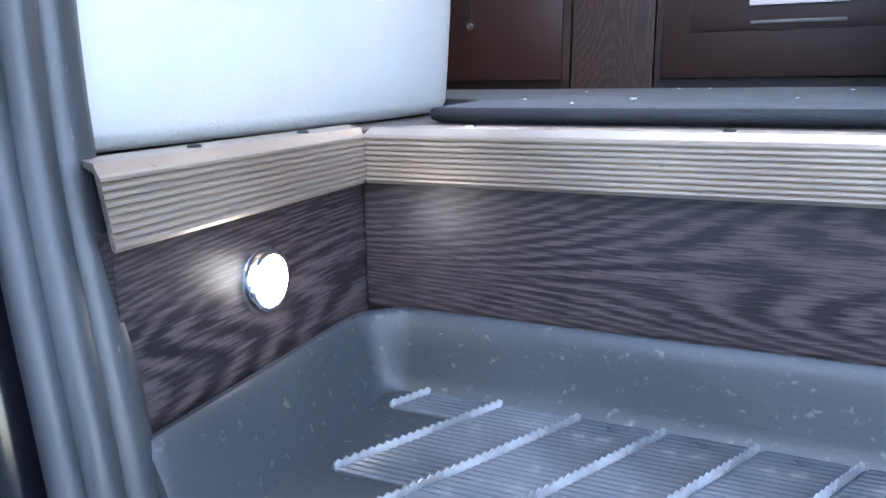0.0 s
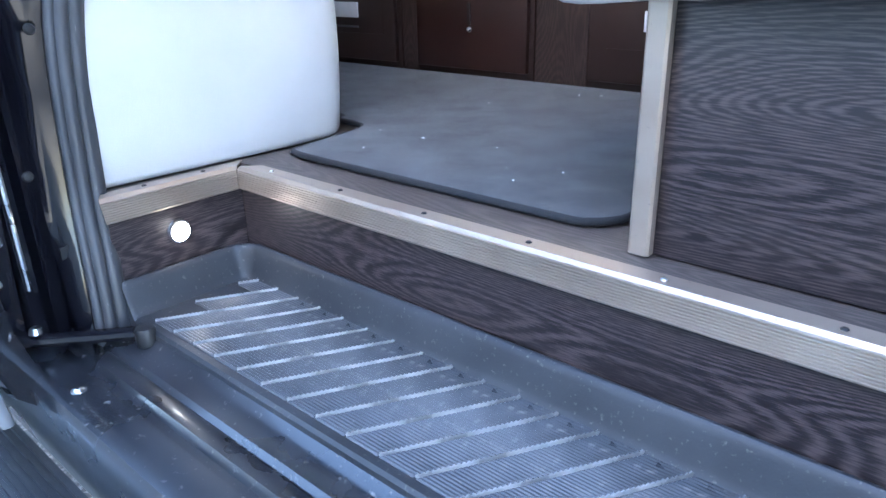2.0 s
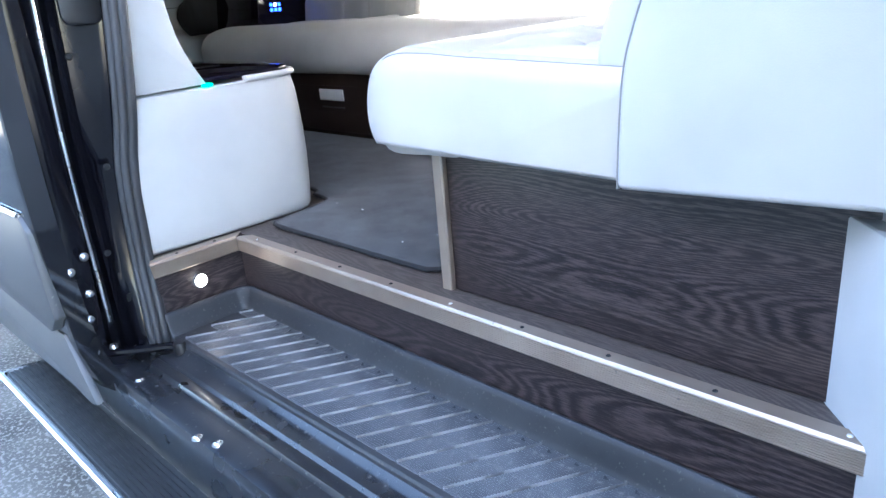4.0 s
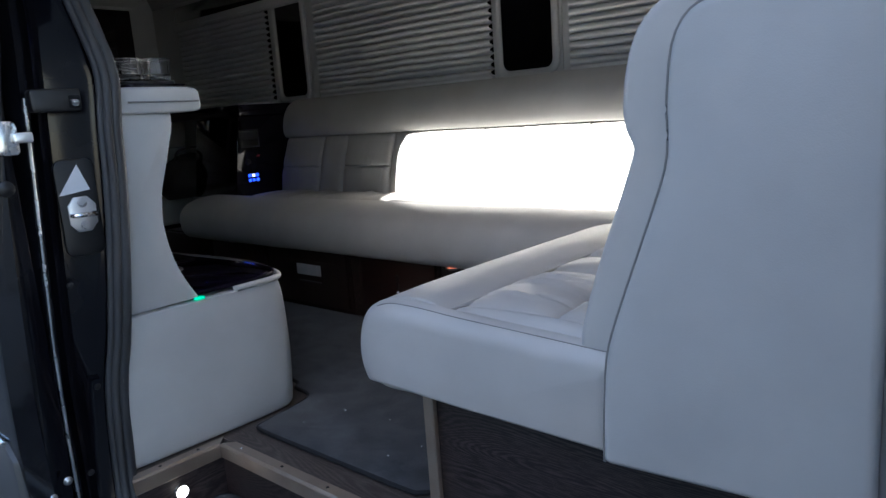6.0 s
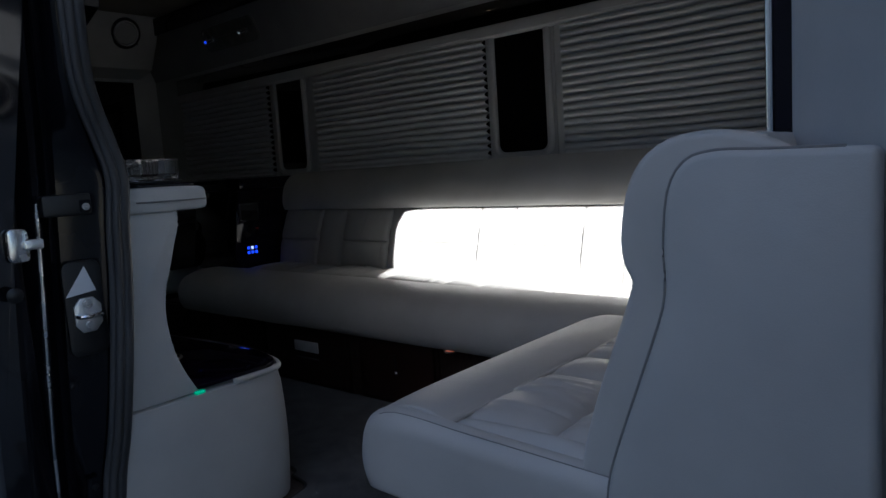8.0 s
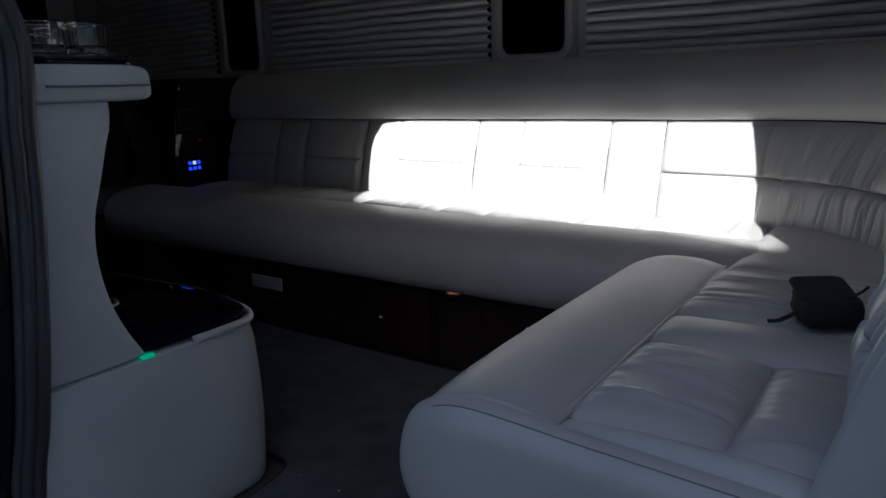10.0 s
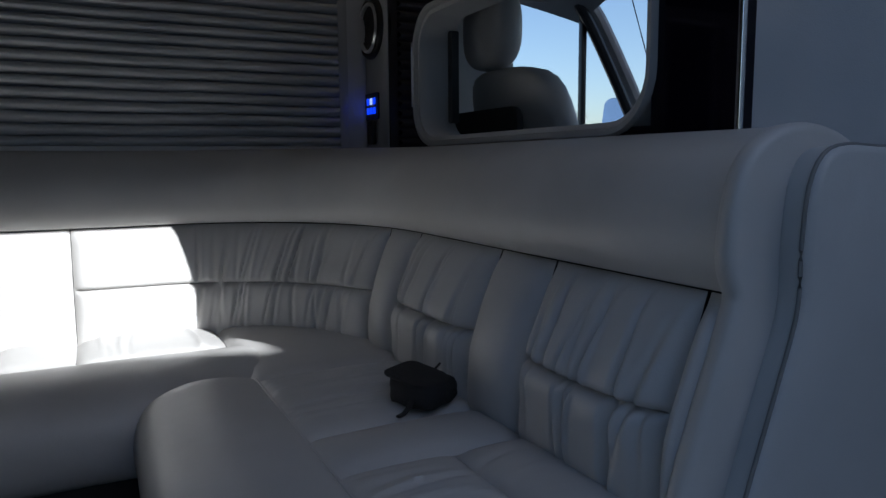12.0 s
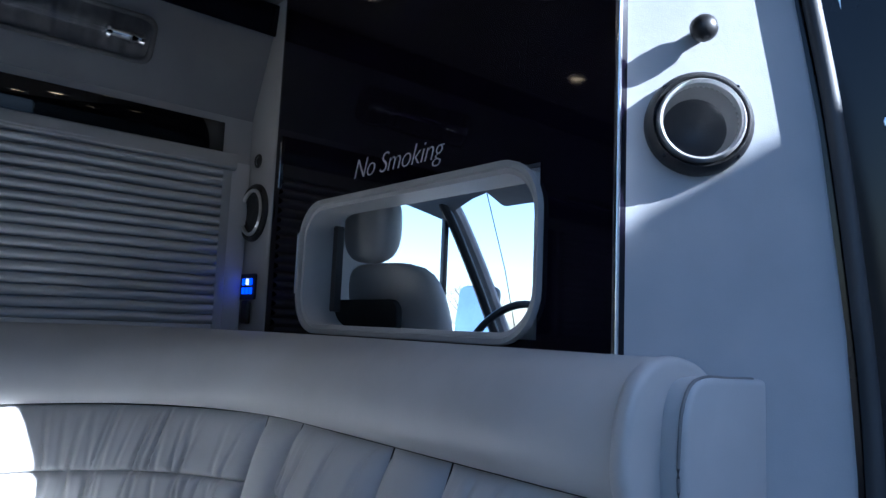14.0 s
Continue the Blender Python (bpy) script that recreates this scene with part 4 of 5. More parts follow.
part("carpet", prism(mat_plan, ((0, 0, FZ + 0.0005), XAX, YAX), 0.0125, bevel=0.003), CARPET, mat)
part("binding", tube([(x, y, FZ + 0.0075) for x, y in mat_plan] + [(*mat_plan[0], FZ + 0.0075)], 0.0058, 8), BINDING, mat, "black bound edge", smooth=60)
random.seed(5)
for i in range(16):
    x, y = random.uniform(0.2, 0.78), random.uniform(0.95, 1.7)
    r = random.uniform(0.0008, 0.0022)
    b = turned(bmesh.new(), Matrix())
    bmesh.ops.create_icosphere(b, subdivisions=1, radius=r)
    turned(b, Matrix.Translation((x, y, FZ + 0.0135 + r * 0.3)) @ Matrix.Diagonal((random.uniform(0.8, 2.2), 1, 0.5, 1)))
    solo("crumb", b, WHITE_STICKER if i % 3 else STEEL, "tiny pale crumb lying on the carpet mat", "crumb", "crumbs on the mat")


# ---- the leather sofa ----
SX0, SARC, RAD = -1.40, 2.19, 0.46
ARC_LEN = RAD * math.pi / 2
S_END = SARC + ARC_LEN + 1.76 - 0.858


def back_line(s):
    """Point and outward direction of the sofa back's base line at length s."""
    if s < SARC:
        return Vector((SX0 + s, 2.22, 0)), Vector((0, 1, 0))
    if s < SARC + ARC_LEN:
        a = math.pi / 2 - (s - SARC) / RAD
        n = Vector((math.cos(a), math.sin(a), 0))
        return Vector((SX0 + SARC, 1.76, 0)) + n * RAD, n
    return Vector((SX0 + SARC + RAD, 1.76 - (s - SARC - ARC_LEN), 0)), Vector((1, 0, 0))


def back_at(s, off, z):
    p, n = back_line(s)
    k = min(1, max(0, (s - SARC) / ARC_LEN))
    lean_ = 0.018 * k * max(0, 1 - (z - 1.17) / 0.13) + 0.006 * k * min(1, max(0, (z - 1.17) / 0.30)) * (1 - min(1, max(0, (z - 1.50) / 0.18)))
    return p + n * (off + lean_) + Vector((0, 0, z))


def back_offset(z):
    t = (z - 1.17) / 0.30
    return -0.004 + 0.060 * t + 0.022 * t * t


sofa = thing("corner_sofa", (0.6, 1.7, FZ), "long grey leather corner sofa with pleated back and seat panels", "sofa")
frame_prof = [(0.035, 1.02), (0.035, 1.20), (0.10, 1.45), (0.12, 1.55), (0.18, 1.55), (0.18, 1.02)]
steps = [0.0, 0.7, 1.4, SARC] + [SARC + ARC_LEN * i / 10 for i in range(1, 11)] + [S_END]
# Frame coloured dark so the gaps between back sections look shaded.
part("back_frame", extruded(frame_prof, lambda s, a, b: back_at(s, a, b), steps), CREASE_SHADE, sofa)


def back_panel(s0, s1, pleats, seed, deep=1.0, first=0.08, name="back_panel"):
    """One upholstered section: a soft pillow, with gathers running out from its cross seam if pleated."""
    rnd = random.Random(seed)
    w = s1 - s0
    folds = []
    for _ in range(pleats):
        folds.append((rnd.uniform(first, 0.93) * w, rnd.uniform(-0.05, 0.22), rnd.uniform(0.0034, 0.0070), deep * rnd.uniform(0.007, 0.016), -1, rnd.uniform(0.6, 2.4), rnd.choice((0, 1, 1, 2))))

    def place(u, v):
        z = 1.172 + (0.303 - 0.003 * deep) * v
        du, dv = min(u, 1 - u) * w, min(v, 1 - v) * 0.303
        soft = (1 - math.exp(-du / (0.006 + 0.005 * deep))) * (1 - math.exp(-dv / (0.008 + 0.008 * deep)))
        d = (0.014 + 0.012 * deep) * soft + 0.012 * math.sin(math.pi * u) * math.sin(math.pi * v)
        if pleats:
            gap = abs(v - 0.5) * 0.303
            side = min(1, du / 0.012)
            d -= (0.007 + 0.010 * deep) * math.exp(-((gap / 0.0045) ** 2)) * side
            d += 0.005 * math.exp(-(((gap - 0.03) / 0.03) ** 2))
            for at, slope, wide, amp, sign, fall, half in folds:
                if half == 0 and v < 0.5 or half == 2 and v > 0.5:
                    continue
                c = at + slope * (v - 0.5) * 0.303
                x = (u * w - c) / wide
                if abs(x) < 4:
                    d += sign * amp * (math.exp(-x * x) - 0.30 * math.exp(-(((x - 1.9) / 1.2) ** 2))) * math.exp(-gap * fall * 6) * (1 - math.exp(-gap / 0.006)) * soft
        d += 0.0016 * noise.noise((u * w * 14 + seed, v * 5, seed))
        return back_at(s0 + w * u, back_offset(z) - d, z)

    nu = max(10, int(w / 0.0032)) if pleats else max(10, int(w / 0.012))
    part(name, sheet(nu, 56 if pleats else 26, place), LEATHER, sofa, "pleated leather back section" if pleats else "", smooth=80)


YS = SARC + ARC_LEN + 1.76
sections = [(-1.395, -1.081, 9), (-1.081, -0.901, 0), (-0.901, -0.577, 9), (-0.577, -0.40, 0), (-0.40, -0.057, 9), (-0.057, 0.122, 0), (0.122, 0.434, 9), (0.434, 0.606, 0)]
for i, (a, b, k) in enumerate(sections):
    back_panel(a - SX0 + 0.0005, b - SX0 - 0.0005, k, 10 + i, 0.2)
back_panel(0.606 - SX0 + 0.001, SARC + 0.612, 26, 31, 1.0, 0.36)
back_panel(SARC + 0.614, SARC + ARC_LEN + 0.012, 0, 49, 1.3)
for i, (a, b, k) in enumerate([(1.746, 1.392, 13), (1.392, 1.222, 0), (1.222, 0.906, 15), (0.906, 0.856, 0)]):
    back_panel(YS - a + 0.0025, YS - b - 0.0025, k, 50 + i, 1.3)
back_fill = around([(0.082, 1.474), (0.060, 1.486), (0.052, 1.52), (0.060, 1.57), (0.080, 1.615), (0.115, 1.652), (0.165, 1.672), (0.215, 1.668), (0.238, 1.655), (0.236, 1.56), (0.20, 1.48)], 3)
steps = [i * 0.1 for i in range(0, 22)] + [SARC + ARC_LEN * i / 14 for i in range(0, 15)] + [SARC + ARC_LEN + 0.1 * i for i in range(1, 9)] + [S_END]
part("head_roll", extruded(back_fill, lambda s, a, b: back_at(s, a + 0.003 * noise.noise((s * 3, 0, 0)), b + 0.003 * noise.noise((s * 2.2, 4, 0))), steps), LEATHER, sofa, "padded leather roll along the top of the back", smooth=70)

# Seat rolls
ROLL = around([(0.0, 1.095), (0.010, 1.145), (0.045, 1.184), (0.11, 1.207), (0.18, 1.213), (0.25, 1.207), (0.296, 1.186), (0.296, 1.10), (0.29, 1.03), (0.18, 1.021), (0.05, 1.018), (0.012, 1.045)], 4)
RC = (0.15, 1.11)


def roll_shape(a, b, k):
    return RC[0] + (a - RC[0]) * k, RC[1] + (b - RC[1]) * k


def run_of(ends, start, stop, step=0.06):
    """Positions along a roll with its size at each: rounded off over ends[0] at the start and ends[1] at the stop."""
    out = []
    for i in range(7):
        t = i / 6
        out.append((start + ends[0] * (1 - math.cos(t * math.pi / 2)), max(0.02, 1 - ends[0] / 0.15 * (1 - math.sin(t * math.pi / 2)))))
    s = start + ends[0] + step
    while s < stop - ends[1]:
        out.append((s, 1.0))
        s += step
    for i in range(7):
        t = 1 - i / 6
        out.append((stop - ends[1] * (1 - math.cos(t * math.pi / 2)), max(0.02, 1 - ends[1] / 0.15 * (1 - math.sin(t * math.pi / 2)))))
    return out


def roll(name, ends, start, stop, where, label=""):
    b = bmesh.new()
    rows = []
    for s, k in run_of(ends, start, stop):
        row = []
        for a, c in ROLL:
            p, q = roll_shape(a, c, k)
            w = 0.0025 * noise.noise((s * 4, p * 6, q * 6))
            row.append(b.verts.new(where(s, p + w, q + w)))
        rows.append(row)
    n = len(ROLL)
    for r, q in zip(rows, rows[1:]):
        for i in range(n):
            b.faces.new((r[i], r[(i + 1) % n], q[(i + 1) % n], q[i]))
    b.faces.new(rows[0][::-1])
    b.faces.new(rows[-1])
    part(name, b, LEATHER, sofa, label, smooth=70)


roll("seat_roll", (0.06, 0.05), -1.60, 1.0, lambda s, a, c: Vector((s, 1.70 + a, c)), "rounded leather seat front")
roll("seat_roll", (0.006, 0.13), 0.860, 1.80, lambda s, a, c: Vector((0.699 + a * 0.835 + 0.028 * math.exp(-(s - 0.86) / 0.13) * (1 - a / 0.296), s, c)), "rounded leather seat front")


def seat_panel(x0, x1, y0, y1, top, folds, seed, along_x, name="seat_panel"):
    """A soft seat section with gathers lying across it."""
    rnd = random.Random(seed)
    wx, wy = x1 - x0, y1 - y0
    lines = []
    for _ in range(folds):
        lines.append((rnd.uniform(0.06, 0.94), rnd.uniform(0.0, 1.0), rnd.uniform(0.004, 0.008), rnd.uniform(0.004, 0.008) * rnd.choice((-1, -1, 1)), rnd.uniform(0.25, 0.7)))

    def place(u, v):
        du, dv = min(u, 1 - u) * wx, min(v, 1 - v) * wy
        soft = (1 - math.exp(-du / 0.014)) * (1 - math.exp(-dv / 0.014))
        h = 0.019 * soft + 0.006 * math.sin(math.pi * u) * math.sin(math.pi * v)
        for pos, mid, wide, amp, reach in lines:
            p, q, size = (u, v, wx) if along_x else (v, u, wy)
            x = (p - pos) * size / wide + 0.8 * math.sin(q * 5 + pos * 20)
            if abs(x) < 3:
                h += amp * math.exp(-x * x) * math.exp(-(((q - mid) / reach) ** 2)) * soft
        if folds and not along_x:
            h += 0.0032 * math.sin(v * wy * 300 + 2 * noise.noise((v * 9, seed, 0))) * math.exp(-u * wx / 0.018) * soft
        h += 0.0014 * noise.noise((u * wx * 12 + seed, v * wy * 12, 1))
        return Vector((x0 + wx * u, y0 + wy * v, top - 0.019 + h))

    part(name, sheet(max(8, int(wx / (0.006 if folds else 0.014))), max(8, int(wy / (0.006 if folds else 0.014))), place), LEATHER, sofa, "", smooth=80)


for i, (a, b, k) in enumerate([(-1.62, -1.395, 0)] + sections + [(0.606, 0.935, 6)]):
    seat_panel(a, b, 1.986, 2.262, 1.204, 6 if k else 0, 100 + i, True)
seat_panel(0.935, 1.27, 1.70, 2.26, 1.206, 0, 120, True)
seat_panel(0.938, 1.262, 0.860, 0.908, 1.205, 0, 121, False)
seat_panel(0.936, 1.128, 0.908, 1.20, 1.207, 9, 122, False)
seat_panel(1.128, 1.262, 0.908, 1.20, 1.207, 6, 123, False)
seat_panel(0.930, 1.262, 1.20, 1.35, 1.206, 0, 124, False)
seat_panel(0.928, 1.262, 1.35, 1.70, 1.207, 10, 125, False)
END = along([(0.730, 1.035), (0.718, 1.060), (0.714, 1.095), (0.725, 1.145), (0.752, 1.182), (0.805, 1.204), (0.88, 1.206), (0.98, 1.200), (1.12, 1.194), (1.292, 1.186)], 4) + [(1.292, 1.026), (1.0, 1.029)]
bend = bmesh.new()
rows = []
ce = Vector((0.97, 1.10))
R_END = 0.036
for y, k in [(0.823 + R_END * (1 - math.cos(radians(a))), 1 - R_END / 0.094 * (1 - math.sin(radians(a)))) for a in range(0, 91, 10)] + [(0.8605, 1.0), (0.862, 0.985), (0.863, 0.96)]:
    rows.append([bend.verts.new((ce.x + (x - ce.x) * (1 - (1 - k) * (0.9 if x < 0.97 else 0.02)), y, ce.y + (z - ce.y) * (k if z > ce.y else 0.5 + k / 2))) for x, z in END])
for r, q in zip(rows, rows[1:]):
    for i in range(len(END)):
        bend.faces.new((r[i], r[(i + 1) % len(END)], q[(i + 1) % len(END)], q[i]))
bend.faces.new(rows[0])
bend.faces.new(rows[-1][::-1])
seam_line = [v.co.copy() for v in rows[6][18:-2]]
part("seat_end", bend, LEATHER, sofa, "leather seat end facing the door", smooth=70)
part("end_seam", tube(seam_line, 0.0010, 6), PIPING, sofa, "stitched seam")
# Cores coloured dark: shade between the seat sections, painted in.
part("seat_core", box(0.93, 1.30, 0.90, 2.26, 1.035, 1.184), CREASE_SHADE, sofa)
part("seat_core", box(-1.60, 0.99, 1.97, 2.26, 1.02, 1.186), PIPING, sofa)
part("welt", tube([(0.945, 0.861, 1.196), (0.939, 1.3, 1.197), (0.936, 1.70, 1.197)], 0.004, 6), LEATHER, sofa)

pillow = along([(1.262, 1.150), (1.225, 1.165), (1.220, 1.20), (1.238, 1.27), (1.262, 1.34), (1.288, 1.41), (1.306, 1.462), (1.308, 1.478), (1.298, 1.50), (1.294, 1.535), (1.303, 1.595), (1.325, 1.640), (1.365, 1.668), (1.425, 1.676), (1.48, 1.665), (1.52, 1.645)], 3) + [(1.52, 1.15)]
part("end_bolster", prism(pillow, ((0, 0.872, 0), XAX, ZAX), 0.030, bevel=0.012, seg=4), LEATHER, sofa, "padded end of the sofa back", smooth=60)
cap = along([(1.274, 1.026), (1.276, 1.10), (1.282, 1.185), (1.300, 1.25), (1.340, 1.362), (1.370, 1.45), (1.374, 1.50), (1.373, 1.53), (1.380, 1.60), (1.402, 1.638), (1.440, 1.649), (1.50, 1.647), (1.610, 1.644)], 3) + [(1.610, 1.043)]
part("end_panel", prism(cap, ((0, 0.848, 0), XAX, ZAX), 0.044, bevel=0.010, seg=3), LEATHER_PANEL, sofa, "flat leather end panel facing the door", smooth=50)
# Thin dark line standing for the shadow gap round the end panel.
part("end_gap_shade", tube([(x - 0.001, 0.813, z) for x, z in cap[:-2]], 0.0026, 8), PIPING, sofa, smooth=60)

# Base of the sofa towards the door
solo("base_board", box(0.875, 1.60, 0.886, 0.900, FZ + 0.003, 1.032, 0.0004), WENGE_X, "dark wenge laminate board closing the sofa base", "base board", kind="structure")
solo("base_side", box(0.862, 0.874, 0.90, 1.78, FZ + 0.003, 1.03), WENGE_Y, "dark wenge laminate side of the sofa base", "base board", kind="structure")
postb = [(0.855, 0.872), (0.874, 0.872), (0.877, 0.875), (0.877, 0.8855), (0.875, 0.8855), (0.8745, 0.902), (0.855, 0.902), (0.852, 0.899), (0.852, 0.875)]
solo("trim_post", extruded(postb, lambda s, a, b: Vector((a, b, s)), [FZ + 0.003, 1.03]), ALU_WARM, "upright satin aluminium corner strip of the sofa base", "trim", kind="structure")


# ---- cabinets under the window seat ----
CY = 1.777


def pull(parent, x0, x1, z):
    """A flush rectangular pull: a bright plate over a hollow."""
    h = part("handle", prism([(0, 0), (x1 - x0, 0), (x1 - x0, 0.046), (0, 0.046)], ((x0, CY - 0.016, z - 0.046), XAX, ZAX), 0.007, bevel=0.002), PULL, parent, "brushed metal flush pull")
    part("recess", box(x0 + 0.002, x1 - 0.002, CY - 0.0145, CY - 0.0128, z - 0.072, z - 0.046), BLACK_PLASTIC, h)
    part("lip", box(x0 + 0.004, x1 - 0.004, CY - 0.019, CY - 0.013, z - 0.077, z - 0.071, 0.001), GREY_CLAD, h)


def cabinet(x0, x1, face, label, handle=None, knob=None):
    c = thing("cabinet", ((x0 + x1) / 2, 1.9, FZ), label, "cabinet", "cabinets under the window seat")
    part("body", box(x0, x1, CY + 0.004, 2.38, FZ + 0.002, 1.035), CABINET, c)
    d = part("door", box(x0 + 0.012, x1 - 0.012, CY - 0.014, CY + 0.003, FZ + 0.030, 1.028, 0.003), face, c, "door")
    if handle:
        part("rail", box(x0 + 0.06, x1 - 0.06, CY - 0.0155, CY - 0.0135, 0.862, 0.968, 0.0008), face, d)
        pull(d, *handle)
    if knob:
        part("keyhole", lathe([(0, 0.008), (0.005, 0.0075), (0.0085, 0.004), (0.0095, 0)], (knob[0], CY - 0.014, knob[1]), (0, -1, 0), 16), CHROME, d, "chrome lock")
        part("escutcheon", prism(rounded(-0.006, 0.006, 0.012, 0.07, 0.003), ((knob[0], CY - 0.0138, knob[1]), XAX, ZAX), 0.004), BLACK_PLASTIC, d)
    return c


cabinet(-1.86, -1.40, CABINET, "dark espresso cabinet under the window seat")
cabinet(-1.40, -0.93, CABINET, "dark espresso cabinet under the window seat")
cabinet(-0.93, -0.385, CABINET, "dark espresso cabinet with a flush metal pull", handle=(-0.707, -0.551, 0.955))
cabinet(-0.315, 0.100, CABINET_RED, "dark red-brown cabinet with a chrome lock", knob=(-0.103, 0.890))
cabinet(0.262, 0.858, CABINET, "dark espresso cabinet with a wide flush metal pull", handle=(0.418, 0.574, 0.950))
solo("pilaster", box(0.104, 0.258, CY + 0.006, CY + 0.02, FZ + 0.01, 1.035), WENGE_Z, "brown wood-grain panel between the cabinets", "panel", kind="structure")
solo("pilaster_left", box(-0.381, -0.319, CY + 0.006, CY + 0.02, FZ + 0.01, 1.035), WENGE_Z, "brown wood-grain panel between the cabinets", "panel", kind="structure")
for x, on in ((0.19, True), (-1.17, False)):
    p = thing("puck_lamp", (x, 1.80, 1.012), "small recessed warm lamp under the seat front", "puck lamp", "lamps under the seat")
    part("rim", lathe([(0.022, 1.012), (0.024, 1.009), (0.030, 1.009), (0.031, 1.016)], (x, 1.752, 0.004), ZAX, 20), CHROME, p)
    part("lens", lathe([(0, 1.0105), (0.022, 1.0125)], (x, 1.752, 0.004), ZAX, 20), LAMP_DIM if on else CONE_GREY, p, "frosted lens")

# ---- blinds, dark panes ----


def blind(x0, x1):
    b = thing("pleated_blind", ((x0 + x1) / 2, WALL, 1.665), "closed grey pleated window blind", "blind", "pleated blinds")
    n = 17
    pts = []
    for i in range(n * 10 + 1):
        t = i / 10
        pts.append((0.014 - 0.031 * abs(math.sin(math.pi * t)) ** 0.6, 1.682 + (2.205 - 1.682) * i / (n * 10)))
    seed = x0

    def place(u, v):
        i = min(len(pts) - 1, int(round(v * (len(pts) - 1))))
        d, z = pts[i]
        edge = 0.005 * math.cos(2 * math.pi * i / 10) * (1 if u > 0.5 else -1) if u in (0, 1) else 0
        sag = 0.003 * noise.noise((u * 5 + seed, z * 2, 0))
        return Vector((x0 + (x1 - x0) * u + edge, WALL - 0.012 + d + sag, z + 0.004 * noise.noise((u * 3 + seed, z * 9, 5))))

    part("fabric", sheet(24, len(pts) - 1, place), FABRIC, b, smooth=70)
    part("bottom_rail", box(x0 + 0.004, x1 - 0.004, WALL - 0.026, WALL - 0.002, 1.668, 1.684, 0.003), FABRIC, b)
    part("head_rail", box(x0 + 0.004, x1 - 0.004, WALL - 0.02, WALL - 0.001, 2.198, 2.208, 0.002), FABRIC, b)
    part("frame", ring(rounded(x0 - 0.035, x1 + 0.035, 1.650, 2.225, 0.02), rounded(x0 + 0.0, x1 - 0.0, 1.667, 2.206, 0.006), ((0, WALL - 0.0008, 0), XAX, ZAX), 0.012), LEATHER_PANEL, b, "padded frame", smooth=50)


for a, b in WINDOWS:
    blind(a, b)
for a, b in DARK:
    w = thing("window_pane", ((a + b) / 2, WALL, 1.69), "narrow black pane with rounded corners in the side wall", "window", "black panes")
    part("pane", prism(rounded(a + 0.004, b - 0.004, 1.694, 2.199, 0.035), ((0, WALL - 0.001, 0), XAX, ZAX), 0.004), BLACK_GLASS, w)
    part("frame", ring(rounded(a - 0.028, b + 0.028, 1.668, 2.225, 0.05), rounded(a, b, 1.690, 2.203, 0.038), ((0, WALL - 0.0005, 0), XAX, ZAX), 0.017), LEATHER_PANEL, w, "padded frame", smooth=50)
for x0, x1 in ((-1.60, -1.57), (-1.27, -1.235), (0.255, 0.262)):
    solo("trim_upright", box(x0, x1, WALL - 0.010, WALL - 0.001, 1.66, 2.225, 0.004), LEATHER_PANEL, "padded upright between the blinds", "trim", kind="structure")
solo("trim_edge", box(1.385, 1.452, WALL - 0.012, WALL - 0.001, 1.62, 2.20, 0.004), FABRIC, "grey panel at the end of the blind", "trim", kind="structure")

# ---- rear end ----
tower = thing("control_console", (-1.6, 2.1, 1.19), "black control console with lit blue buttons on the sofa", "console")
part("body", prism([(1.94, 1.192), (2.0, 1.60), (2.38, 1.60), (2.38, 1.192)], ((-1.80, 0, 0), YAX, ZAX), 0.40, bevel=0.006), BLACK_GLOSS, tower)
part("screen", prism(rounded(2.005, 2.105, 1.45, 1.525, 0.004), ((-1.402, 0, 0), YAX, ZAX), 0.004), BLACK_GLASS, tower, "dark display")
part("screen_rim", ring(rounded(1.998, 2.112, 1.443, 1.532, 0.005), rounded(2.005, 2.105, 1.45, 1.525, 0.004), ((-1.4015, 0, 0), YAX, ZAX), 0.006), BLACK_PLASTIC, tower)
part("dial", lathe([(0, 0.016), (0.012, 0.015), (0.015, 0)], (-1.40, 2.03, 1.37), XAX, 18), BLACK_PLASTIC, tower)
part("red_mark", box(-1.4005, -1.397, 2.088, 2.104, 1.392, 1.402), material("red_print", (0.45, 0.02, 0.02), 0.5), tower)
for i in range(3):
    for j in range(2):
        part("button", box(-1.401, -1.394, 2.024 + 0.023 * i, 2.038 + 0.023 * i, 1.268 + 0.024 * j, 1.283 + 0.024 * j, 0.002), LED_WHITE if (i + j) == 2 and j else LED_BLUE, tower, "lit blue button")
part("shelf", box(-2.5, -1.41, 2.02, 2.40, 1.602, 1.660, 0.004), BLACK_GLOSS, tower, "gloss black ledge")

rear = thing("rear_bench", (-2.45, 1.5, FZ), "grey leather bench across the rear of the van", "bench")
part("seat", turned(box(-2.80, -2.08, 0.75, 2.37, 1.02, 1.196, 0.05, 4), Matrix()), LEATHER, rear, "leather seat", smooth=60)
part("back", prism(around([(-2.62, 1.19), (-2.60, 1.30), (-2.62, 1.45), (-2.60, 1.52), (-2.60, 1.60), (-2.65, 1.68), (-2.74, 1.70), (-2.80, 1.66), (-2.82, 1.4), (-2.80, 1.19)], 3), ((0, 2.37, 0), XAX, ZAX), 1.62), LEATHER, rear, "padded leather back", smooth=60)
part("base", box(-2.80, -2.16, 0.75, 2.37, FZ + 0.002, 1.02), CABINET, rear)
for z in (1.33, 1.45):
    part("seam", tube([(-2.602 - (0.01 if z > 1.4 else 0), 0.78, z), (-2.602 - (0.01 if z > 1.4 else 0), 2.36, z)], 0.003, 6), PIPING, rear)

